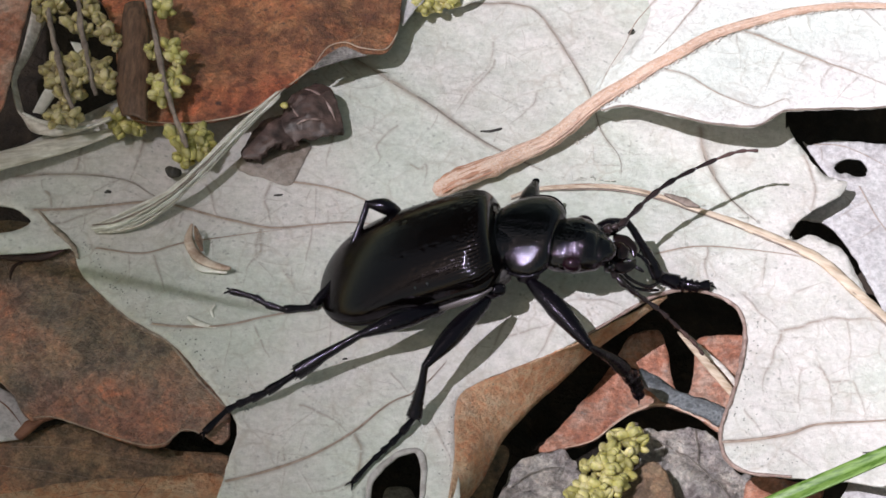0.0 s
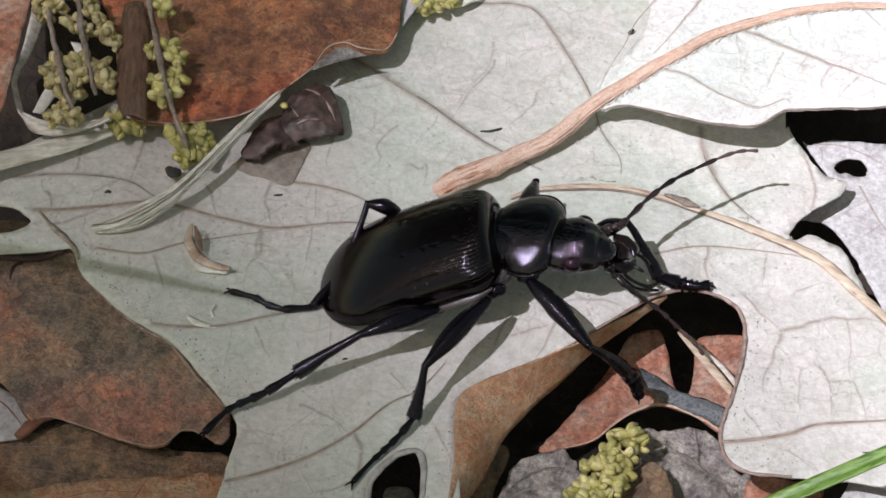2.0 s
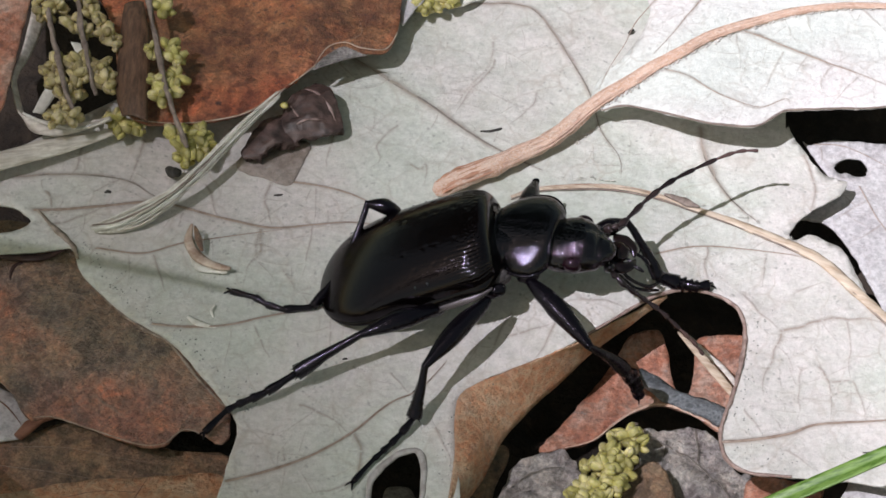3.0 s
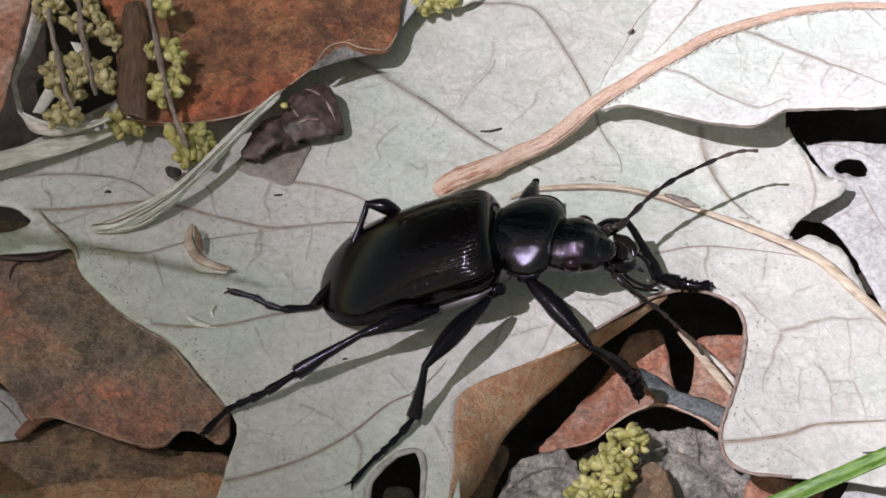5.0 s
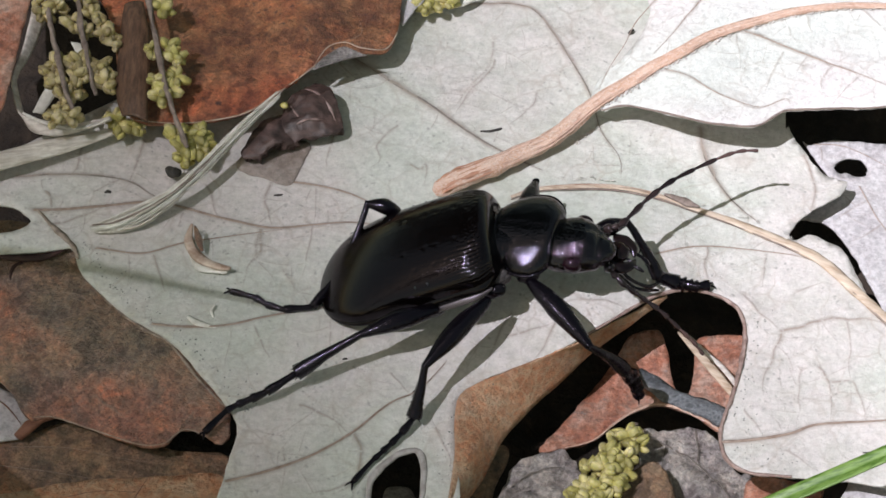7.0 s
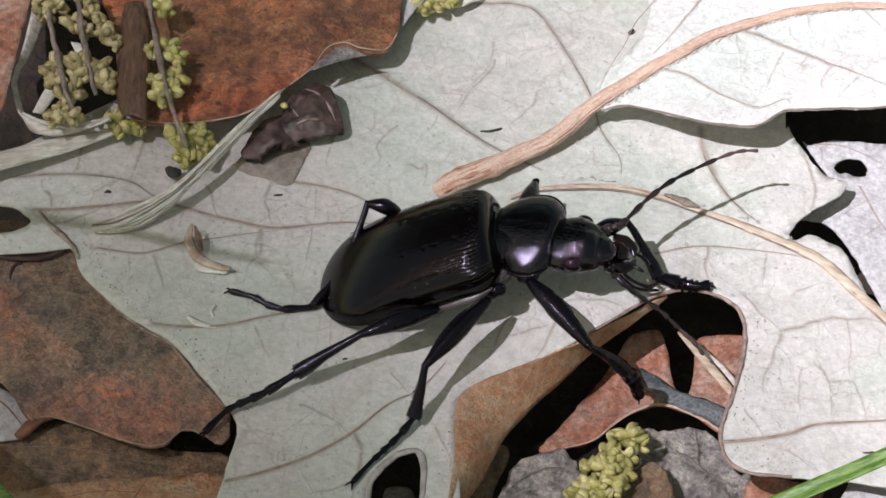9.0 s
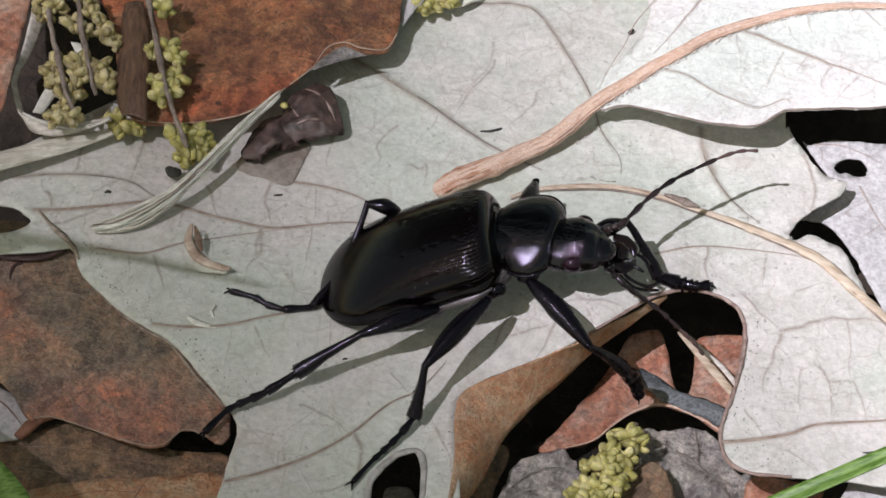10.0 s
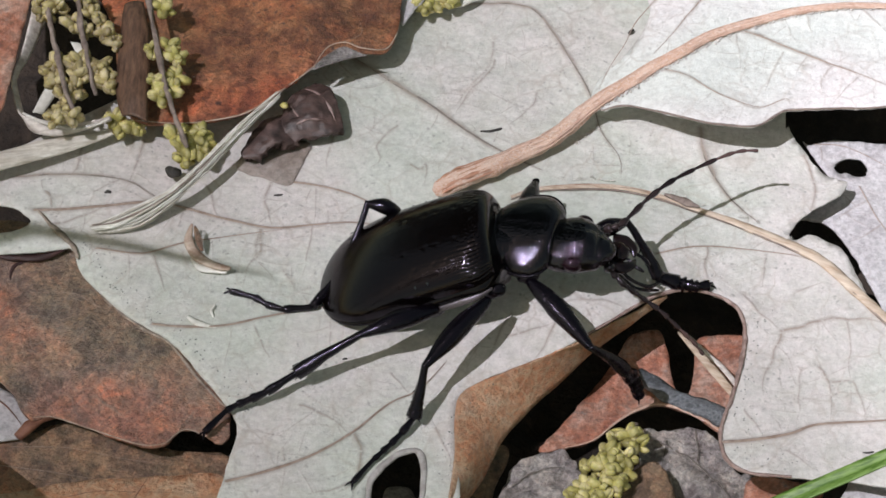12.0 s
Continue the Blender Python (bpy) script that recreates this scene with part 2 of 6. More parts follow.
SHELL = shell_material("shell", (0.0006, 0.0006, 0.0007), (0.0008, 0.0013, 0.0009), 0.085, 1.0, 4.6, 1.62, 0.050)
SHELL_DARK = shell_material("elytra_shell", (0.0010, 0.0007, 0.0006), (0.0022, 0.0013, 0.0011), 0.10, 0.8, 5.0, 1.44, 0.016)
LIMB = shell_material("limb_shell", (0.0012, 0.0009, 0.0018), (0.003, 0.002, 0.0035), 0.17, 1.0, 4.2, 1.45, 0.06)
MOUTH = shell_material("mouth_shell", (0.003, 0.002, 0.002), (0.012, 0.006, 0.005), 0.2, 0.6, 2.0)
HEAD = shell_material("head_shell", (0.0006, 0.0006, 0.0007), (0.0008, 0.0013, 0.0009), 0.08, 1.0, 4.4, 1.62, 0.060)
FEELER = shell_material("feeler_shell", (0.009, 0.006, 0.006), (0.034, 0.021, 0.020), 0.13, 0.8, 4.0, 1.6)
FEELER_TIP = shell_material("feeler_tip_shell", (0.04, 0.024, 0.024), (0.13, 0.075, 0.065), 0.25, 0.4, 3.0, 1.55)
EYE_SHELL = shell_material("eye_shell", (0.008, 0.0025, 0.005), (0.018, 0.005, 0.009), 0.07, 0.1, 6.0)
BELLY = shell_material("belly_shell", (0.018, 0.014, 0.013), (0.075, 0.060, 0.055), 0.38, 1.0, 2.2)
PIT = shell_material("pit_shell", (0.008, 0.013, 0.011), (0.013, 0.020, 0.016), 0.28, 0.3, 3.0, 1.65)
SIDE = shell_material("side_shell", (0.045, 0.040, 0.040), (0.15, 0.13, 0.125), 0.34, 1.0, 2.2)


def catkin_material(name, low, mid, high):
    m, n, l, p = nodes_of(name)
    v = coords(n, l)
    col = ramp(n, l, noise_tex(n, l, v, 0.9, 4), [(0.36, low), (0.5, mid), (0.64, high)])
    geo = n.new("ShaderNodeNewGeometry")
    col = mix(n, l, 0.65, col, ramp(n, l, geo.outputs["Random Per Island"], [(0.0, (0.5, 0.46, 0.42)), (0.5, (0.95, 0.95, 0.8)), (1.0, (1.3, 1.2, 1.0))]), "MULTIPLY")
    l.new(col, p.inputs["Base Color"])
    p.inputs["Roughness"].default_value = 0.5
    p.inputs["Subsurface Weight"].default_value = 0.3
    p.inputs["Subsurface Radius"].default_value = (0.0006, 0.0006, 0.0002)
    bump(n, l, p, noise_tex(n, l, v, 3.5, 4), 0.5, 0.12)
    return m


def grass_material(name="green_grass", turn=0.0):
    m, n, l, p = nodes_of(name)
    v = coords(n, l, (0.05, 3.0, 3.0), turn)
    col = ramp(n, l, noise_tex(n, l, v, 1.2, 4), [(0.36, (0.06, 0.125, 0.016)), (0.6, (0.17, 0.27, 0.065))])
    l.new(col, p.inputs["Base Color"])
    p.inputs["Roughness"].default_value = 0.4
    bump(n, l, p, noise_tex(n, l, v, 1.6, 3), 0.4, 0.1)
    return m


def foliage_material():
    m, n, l, p = nodes_of("bush_foliage")
    geo = n.new("ShaderNodeNewGeometry")
    col = ramp(n, l, geo.outputs["Random Per Island"], [(0.0, (0.012, 0.024, 0.009)), (1.0, (0.035, 0.055, 0.02))])
    col = mix(n, l, 0.5, col, ramp(n, l, noise_tex(n, l, coords(n, l), 0.03, 3), [(0.35, (0.6, 0.6, 0.6)), (0.65, (1, 1, 1))]), "MULTIPLY")
    l.new(col, p.inputs["Base Color"])
    p.inputs["Roughness"].default_value = 0.6
    return m


def soil_material():
    m, n, l, p = nodes_of("dark_soil")
    v = coords(n, l)
    col = ramp(n, l, noise_tex(n, l, v, 0.5, 8, 0.65), [(0.3, (0.012, 0.008, 0.006)), (0.6, (0.04, 0.026, 0.018)), (0.8, (0.09, 0.06, 0.04))])
    l.new(col, p.inputs["Base Color"])
    p.inputs["Roughness"].default_value = 0.9
    bump(n, l, p, noise_tex(n, l, v, 1.0, 6), 0.8, 0.8)
    return m


CATKIN = catkin_material("catkin_flower", (0.29, 0.26, 0.09), (0.47, 0.43, 0.16), (0.64, 0.57, 0.31))
CATKIN_DULL = catkin_material("withered_flower", (0.28, 0.22, 0.12), (0.46, 0.39, 0.20), (0.64, 0.55, 0.37))
GRASS, SOIL = grass_material(), soil_material()
FOLIAGE = foliage_material()
GRASS_NEAR = grass_material("near_grass", 18)

# ---- building helpers ----
bases = {}


def thing(name, base, label, category, group="", kind=""):
    """An Empty at the thing's base, in millimetres."""
    e = new(name)
    e.empty_display_size = 0.002
    e.location = Vector(base) * MM
    bases[e.name] = Vector(base)
    return tagged(e, label, category, group, kind)


def part(name, bm, material, parent=None, label="", base=None, thick=0.0, smooth=True):
    """Links a bmesh built in millimetres as one mesh object, under a thing or part, or on its own at base."""
    root = parent
    while root is not None and root.parent is not None:
        root = root.parent
    origin = Vector(base) if root is None else bases[root.name]
    bmesh.ops.translate(bm, verts=bm.verts, vec=-origin)
    bmesh.ops.scale(bm, verts=bm.verts, vec=(MM, MM, MM))
    me = bpy.data.meshes.new(name)
    bm.to_mesh(me)
    bm.free()
    if smooth:
        me.polygons.foreach_set("use_smooth", [True] * len(me.polygons))
    me.materials.append(material)
    ob = new(name, me)
    if root is None:
        ob.location = origin * MM
        bases[ob.name] = origin
    else:
        ob.parent = parent
    if thick:
        s = ob.modifiers.new("thickness", "SOLIDIFY")
        s.thickness, s.offset = thick * MM, -1.0
    if label:
        ob["label"] = label
    return ob


def spline(points, per=6, closed=False):
    """A smooth run of points through the given ones."""
    p = [Vector(q) for q in points]
    n, out = len(p), []
    for i in range(n if closed else n - 1):
        a, b, c, d = ((p[(i + k) % n] for k in (-1, 0, 1, 2)) if closed else
                      (p[max(i - 1, 0)], p[i], p[i + 1], p[min(i + 2, n - 1)]))
        for k in range(per):
            t = k / per
            out.append(0.5 * (2 * b + (c - a) * t + (2 * a - 5 * b + 4 * c - d) * t * t + (3 * b - a - 3 * c + d) * t ** 3))
    if not closed:
        out.append(p[-1])
    return out


def rough_noise(x, y, size, seed=0.0):
    return noise.noise(Vector((x / size, y / size, seed)))


def inside(poly, xs, ys):
    """Which of the points lie within the polygon."""
    hit = np.zeros(len(xs), bool)
    for (ax, ay), (bx, by) in zip(poly, poly[1:] + poly[:1]):
        if ay != by:
            hit ^= ((ay > ys) != (by > ys)) & (xs < (bx - ax) * (ys - ay) / (by - ay) + ax)
    return hit


def sheet(outline, height, step=0.9, holes=(), ragged=0.12, seed=1, per=7, veins=()):
    """A leaf blade: the smooth outline (with holes) filled with a fine uneven net, lifted by height(x, y).
    veins: runs and half widths; the blade swells along them and carries how near each vertex is to one."""
    rnd = random.Random(seed)
    loops = []
    for loop in (outline, *holes):
        run = [(q.x, q.y) for q in spline([(*q, 0) for q in loop], per, True)]
        loops.append([(x + ragged * rough_noise(x, y, 0.7, seed), y + ragged * rough_noise(x, y, 0.7, seed + 9)) for x, y in run])
    verts, edges = [], []
    for loop in loops:
        at = len(verts)
        verts += loop
        edges += [(at + i, at + (i + 1) % len(loop)) for i in range(len(loop))]
    xs = np.array([v[0] for v in loops[0]])
    ys = np.array([v[1] for v in loops[0]])
    gx, gy = np.meshgrid(np.arange(xs.min(), xs.max(), step), np.arange(ys.min(), ys.max(), step))
    gx, gy = gx.ravel(), gy.ravel()
    ok = inside(loops[0], gx, gy)
    for h in loops[1:]:
        ok &= ~inside(h, gx, gy)
    for x, y in zip(gx[ok], gy[ok]):
        verts.append((x + rnd.uniform(-0.3, 0.3) * step, y + rnd.uniform(-0.3, 0.3) * step))
    sx, sy, sw = [], [], []
    for run, width in veins:
        pts = spline([(*q, 0) for q in run], 24 if len(run) < 12 else 6)
        gone, total = 0.0, sum((q - p).length for p, q in zip(pts, pts[1:]))
        last = -1.0
        for p, q in zip(pts, pts[1:]):
            gone += (q - p).length
            if gone - last < 0.3:
                continue
            last = gone
            w = width * (1 - 0.75 * (gone / total) ** 2)
            side = Vector((p.y - q.y, q.x - p.x)).normalized()
            sx.append(p.x), sy.append(p.y), sw.append(w)
            for k in (-2.4, -1.1, 0, 1.1, 2.4):
                verts.append((p.x + side.x * w * k, p.y + side.y * w * k))
    if veins:
        ax, ay = np.array([q[0] for q in verts[len(edges):]]), np.array([q[1] for q in verts[len(edges):]])
        ok = inside(loops[0], ax, ay)
        for h in loops[1:]:
            ok &= ~inside(h, ax, ay)
        verts = verts[:len(edges)] + [q for q, k in zip(verts[len(edges):], ok) if k]
    v, _, f, *_ = delaunay_2d_cdt([Vector(q) for q in verts], edges, [], 0, 1e-5)
    cx = np.array([sum(v[i].x for i in t) / 3 for t in f])
    cy = np.array([sum(v[i].y for i in t) / 3 for t in f])
    keep = inside(loops[0], cx, cy)
    for h in loops[1:]:
        keep &= ~inside(h, cx, cy)
    bm = bmesh.new()
    near, swell = np.zeros(len(v)), np.zeros(len(v))
    if veins:
        vx, vy = np.array([q.x for q in v]), np.array([q.y for q in v])
        sx, sy, sw = np.array(sx), np.array(sy), np.array(sw)
        for a in range(0, len(v), 2000):
            d2 = (vx[a:a + 2000, None] - sx) ** 2 + (vy[a:a + 2000, None] - sy) ** 2
            g = np.exp(-d2 / (1.2 * sw) ** 2)
            near[a:a + 2000] = (g * np.minimum(1, 0.35 + sw * 4)).max(1)
            swell[a:a + 2000] = (g * sw * 0.5).max(1)
    layer = bm.verts.layers.float.new("vein")
    bv = [bm.verts.new((q.x, q.y, height(q.x, q.y) + swell[i])) for i, q in enumerate(v)]
    for q, k in zip(bv, near):
        q[layer] = k
    for t, k in zip(f, keep):
        if k:
            bm.faces.new([bv[i] for i in t])
    bmesh.ops.delete(bm, geom=[q for q in bm.verts if not q.link_faces], context="VERTS")
    bmesh.ops.recalc_face_normals(bm, faces=bm.faces)
    if sum(q.normal.z for q in bm.faces) < 0:
        bmesh.ops.reverse_faces(bm, faces=bm.faces)
    return bm


def tube(path, radii, sides=8, flat=1.0, per=5, bm=None, wobble=0.0, cap=True):
    """A round or flattened stalk along a smooth path, with the radii spread along it."""
    bm = bm or bmesh.new()
    run = spline(path, per)
    rs = np.interp(np.linspace(0, 1, len(run)), np.linspace(0, 1, len(radii)), radii)
    rings, up = [], Vector((0, 0, 1))
    for i, (c, r) in enumerate(zip(run, rs)):
        along = (run[min(i + 1, len(run) - 1)] - run[max(i - 1, 0)]).normalized()
        side = along.cross(up)
        side = side.normalized() if side.length > 0.15 else along.cross(Vector((0, 1, 0.3))).normalized()
        top = side.cross(along)
        ring = []
        for k in range(sides):
            a = 2 * math.pi * k / sides
            rr = r * (1 + wobble * noise.noise(c * 0.9 + Vector((math.cos(a), math.sin(a), 0)) * 2))
            ring.append(bm.verts.new(c + side * (rr * math.cos(a)) + top * (rr * flat * math.sin(a))))
        rings.append(ring)
    for a, b in zip(rings, rings[1:]):
        for k in range(sides):
            bm.faces.new((a[k], a[(k + 1) % sides], b[(k + 1) % sides], b[k]))
    if cap:
        bm.faces.new(rings[0][::-1])
        bm.faces.new(rings[-1])
    bmesh.ops.recalc_face_normals(bm, faces=bm.faces)
    return bm


def ribbon(edge_a, edge_b, cols=10, per=6, bulge=0.0, rough=0.0):
    """A bent strip between two edges given in space."""
    bm = bmesh.new()
    a, b = spline(edge_a, per), spline(edge_b, per)
    rows = []
    for p, q in zip(a, b):
        arch = bulge * min(1, (q - p).length / 2.5)
        row = []
        for k in range(cols + 1):
            t = k / cols
            c = p.lerp(q, t) + Vector((0, 0, arch * math.sin(math.pi * t)))
            c.z += rough * noise.noise(c * 0.5)
            row.append(bm.verts.new(c))
        rows.append(row)
    for r, s in zip(rows, rows[1:]):
        for k in range(cols):
            bm.faces.new((r[k], r[k + 1], s[k + 1], s[k]))
    bmesh.ops.recalc_face_normals(bm, faces=bm.faces)
    if sum(q.normal.z for q in bm.faces) < 0:
        bmesh.ops.reverse_faces(bm, faces=bm.faces)
    return bm


def ball(bm, centre, radii, turn=None, detail=2, wobble=0.0):
    """Adds a rounded lump to bm."""
    made = bmesh.ops.create_icosphere(bm, subdivisions=detail, radius=1.0)["verts"]
    for v in made:
        d = v.co.copy()
        c = Vector((d.x * radii[0], d.y * radii[1], d.z * radii[2])) * (1 + wobble * noise.noise(d * 1.7 + Vector(centre)))
        v.co = (turn @ c if turn else c) + Vector(centre)
    return made


def vein_parts(leaf, height, runs, material, name="vein", lift=0.0):
    """The ridges of the larger veins, half sunk in the blade."""
    for run, width in runs:
        pts = [(x, y, height(x, y) + lift + 0.42 * width) for x, y in [(q.x, q.y) for q in spline([(*q, 0) for q in run], 4)]]
        part(name, tube(pts, [0.5 * width * k for k in (0.9, 1.0, 0.95, 0.85, 0.7, 0.5, 0.2)], 6, 0.4, 2, wobble=0.35), material, leaf)


def wavy(run, amount=0.28):
    """A run of points that wanders as thin veins do."""
    pts = spline([(*q, 0) for q in run], 5)
    return [(q.x + amount * rough_noise(q.x, q.y, 1.6, 3), q.y + amount * rough_noise(q.x, q.y, 1.6, 8)) for q in pts]


def fine_veins(outline, holes, runs, seed, every=3.4, size=(0.06, 0.10)):
    """Thin side veins that branch off the larger ones and wander over the blade: runs and half widths."""
    rnd = random.Random(seed)
    edge = [(q.x, q.y) for q in spline([(*q, 0) for q in outline], 4, True)]
    gaps = [[(q.x, q.y) for q in spline([(*q, 0) for q in h], 4, True)] for h in holes]
    found = []

    def clear(x, y):
        px, py = np.array([x]), np.array([y])
        return inside(edge, px, py)[0] and not any(inside(g, px, py)[0] for g in gaps)

    def grow(x, y, angle, length, r, depth):
        pts, bend = [], 0.0
        for k in range(max(3, int(length / 1.2))):
            if not clear(x, y):
                break
            pts.append((x, y))
            bend = 0.7 * bend + rnd.uniform(-0.26, 0.26)
            angle += bend
            x, y = x + 1.2 * math.cos(angle), y + 1.2 * math.sin(angle)
            if depth and rnd.random() < 0.2:
                grow(x, y, angle + rnd.choice((-1, 1)) * rnd.uniform(1.1, 1.6), length * rnd.uniform(0.35, 0.6), r * 0.8, depth - 1)
        if len(pts) > 2:
            found.append((pts, r))
    for run, width in runs:
        pts = spline([(*q, 0) for q in run], 8)
        gone = rnd.uniform(0, every)
        for p, q in zip(pts, pts[1:]):
            gone += (q - p).length
            if gone > every:
                gone = rnd.uniform(-0.8, 0.8)
                way = math.atan2(q.y - p.y, q.x - p.x)
                grow(p.x, p.y, way + rnd.choice((-1, 1)) * rnd.uniform(1.1, 1.6), rnd.uniform(2.5, 7), rnd.uniform(*size), 1)
    return found


# ---- ground ----
def build_ground():
    """Dark soil under the litter, one sheet out to the horizon."""
    near = np.arange(-80, 81, 2.0)
    far = np.array([120, 250, 600, 2000, 8000, 40000.0])
    xs = np.concatenate([-far[::-1], near, far])
    bm = bmesh.new()

    def level(x, y):
        # soil raised out of view, to block side light from reaching under the leaves
        d = min(max(abs(x) - 48, abs(y) - 36, 0) / 22, 1)
        return -15 + 13 * d * d * (3 - 2 * d) + (2.2 * rough_noise(x, y, 9, 3) + 1.2 * rough_noise(x, y, 3, 5) if abs(x) < 90 and abs(y) < 90 else 0)
    grid = [[bm.verts.new((x, y, level(x, y)))
             for x in xs] for y in xs]
    for a, b in zip(grid, grid[1:]):
        for i in range(len(xs) - 1):
            bm.faces.new((a[i], a[i + 1], b[i + 1], b[i]))
    ob = part("ground", bm, SOIL, base=(0, 0, -15))
    tagged(ob, "dark brown damp soil under the leaf litter", "ground", kind="structure")


# ---- leaves ----
def main_height(x, y):
    z = 0.7 * rough_noise(x, y, 17, 1) + 0.3 * rough_noise(x, y, 6, 2)
    return z + 1.2 * math.exp(-((x - 11) ** 2 + (y + 4) ** 2) / 60)


def build_main_leaf():
    # the notch at the left end is cut to imitate a dark shadow patch
    outline = [(-42.4, 7.0), (-41.0, 4.8), (-37.8, 4.65), (-36.5, 4.4), (-35.6, 3.7), (-35.0, 3.0), (-35.3, 2.4), (-36.1, 2.0), (-37.5, 1.7), (-41.0, 1.65), (-41.6, -0.4), (-35.9, -0.4), (-32.3, 0.0), (-31.2, -0.1), (-30.0, -3.0), (-25.9, -7.4), (-22.5, -9.9), (-19.5, -13.8), (-17.1, -17.1), (-16.5, -19.3), (-17.3, -23.3), (-17.1, -28.2), (-7.2, -29.8), (0.7, -28.2), (1.0, -21.1), (1.0, -17.5), (1.5, -15.3), (4.0, -13.6), (7.7, -11.9), (11.4, -10.0), (14.3, -8.0), (16.7, -6.1), (18.5, -5.1), (20.8, -4.6), (22.7, -5.0), (24.1, -5.9), (24.8, -7.5), (24.85, -9.6), (23.8, -14.3), (22.3, -18.9), (22.6, -21.8), (24.4, -23.2), (27.6, -23.6), (32.0, -23.9), (38.7, -23.9), (40.4, -12.0), (37.3, -8.3), (36.2, -7.4), (35.3, -5.0), (34.7, -3.2), (34.2, -1.5), (33.6, -0.1), (32.5, 0.7), (31.6, 1.4), (30.9, 1.6), (29.9, 1.1), (29.3, 1.6), (30.0, 2.9), (31.1, 4.0), (32.6, 5.2), (34.0, 6.2), (34.6, 7.2), (34.6, 7.8), (33.8, 8.1), (32.9, 8.6), (32.2, 9.5), (31.4, 11.1), (30.5, 12.7), (30.2, 13.9), (30.0, 15.7), (31.9, 33.9), (0.8, 35.3)]
    hole = [(-5.9, -26.6), (-5.7, -23.9), (-4.2, -21.9), (-2.7, -21.0), (-1.8, -21.2), (-1.5, -23.3), (-1.7, -26.3), (-3.7, -27.4)]
    leaf = thing("oak_leaf", (0, 0, 0), "large pale grey dead oak leaf lying underside up, veined and holed", "leaf")
    large = [
        ([(-34.8, 4.1), (-28.1, 4.5), (-23.8, 5.0), (-18.4, 3.5), (-14.6, 2.4), (-10.7, 2.6), (-6.9, 2.8), (-1.1, 1.3)], 0.20),
        ([(-17.8, 9.9), (-14.8, 8.3), (-10.9, 7.3), (-7.0, 5.6), (-3.1, 2.6)], 0.17),
        ([(-29.2, -0.1), (-25.4, -0.7), (-21.7, 0.7), (-17.4, 1.6), (-13.6, 2.2)], 0.12),
        ([(-24.0, -8.2), (-21.1, -8.6), (-17.9, -8.6), (-14.2, -7.6), (-10.5, -6.7), (-6.8, -6.1)], 0.16),
    ]
    large += [
        ([(-17.2, -24.0), (-13.6, -22.9), (-10.1, -21.2), (-7.2, -19.1), (-4.3, -16.3), (-2.0, -14.9), (0.3, -12.0)], 0.17),
        ([(17.9, -0.9), (20.8, 0.0), (24.1, 0.2), (29.3, -0.6), (32.0, -1.8)], 0.10),
        ([(22.3, -20.1), (25.1, -19.8), (27.9, -19.2), (30.2, -18.3), (35.6, -18.1), (38.9, -17.9)], 0.20),
    ]
    small = [
        ([(-36.6, 7.8), (-32.3, 8.2), (-27.4, 7.5), (-25.1, 6.1), (-23.3, 5.0)], 0.13),
        ([(-8.3, 22.4), (-4.7, 19.2), (-1.2, 16.5), (2.3, 13.2), (5.2, 11.1), (8.6, 9.0)], 0.20),
        ([(-7.2, -19.1), (-6.5, -21.1), (-7.0, -23.9), (-8.7, -25.0)], 0.11),
        ([(0.8, 28.9), (4.4, 29.1), (8.0, 28.2), (10.2, 24.5), (11.4, 21.6), (13.0, 17.7), (13.8, 13.6), (15.2, 10.8), (15.4, 8.6)], 0.13),
    ]
    small += [
        ([(22.5, 13.6), (22.6, 10.9), (23.4, 8.2), (24.9, 5.1), (26.9, 2.7)], 0.17),
        ([(22.3, 0.1), (22.0, -2.4), (22.5, -4.8)], 0.08),
        ([(-14.8, 7.7), (-15.1, 5.4), (-14.5, 2.6)], 0.08), ([(-9.6, 25.2), (-9.2, 21.7), (-7.2, 19.0)], 0.05),
        ([(-33.8, 6.1), (-33.4, 4.5)], 0.09), ([(-27.9, 7.5), (-30.6, 5.7)], 0.06), ([(-24.4, -0.7), (-23.6, -3.0), (-23.2, -4.8)], 0.07),
        ([(-15.4, 2.2), (-15.9, -0.6), (-16.5, -2.4)], 0.08), ([(4.6, 24.5), (3.8, 21.0), (0.8, 16.2)], 0.06),
    ]
    small += [
        ([(31.2, 10.6), (31.7, 8.4), (31.9, 6.2), (31.2, 4.0), (30.2, 2.2)], 0.09), ([(28.0, -8.7), (29.4, -8.3), (30.6, -7.8), (33.4, -7.5), (36.6, -7.8)], 0.11),
        ([(28.0, -8.7), (27.4, -10.4), (26.4, -12.7), (25.9, -15.0)], 0.09), ([(30.7, -12.4), (31.5, -13.9), (33.1, -13.9), (33.8, -15.6), (34.0, -18.0)], 0.08),
        ([(25.2, -5.0), (26.5, -6.8), (28.0, -8.7)], 0.07), ([(33.4, -7.8), (33.3, -11.0), (33.0, -13.9)], 0.05), ([(29.2, -12.7), (28.8, -15.6), (28.4, -18.2)], 0.05),
        ([(24.4, -16.8), (25.2, -18.2), (25.7, -19.6)], 0.06), ([(27.7, -21.0), (29.4, -22.9)], 0.05), ([(29.7, -4.4), (30.6, -4.1), (31.5, -3.9)], 0.06), ([(31.5, -13.9), (31.2, -18.2)], 0.04),
        ([(22.2, -0.4), (22.1, -2.6)], 0.06), ([(27.1, -0.7), (26.7, -3.8)], 0.06), ([(18.5, -7.4), (19.8, -8.3)], 0.05),
    ]
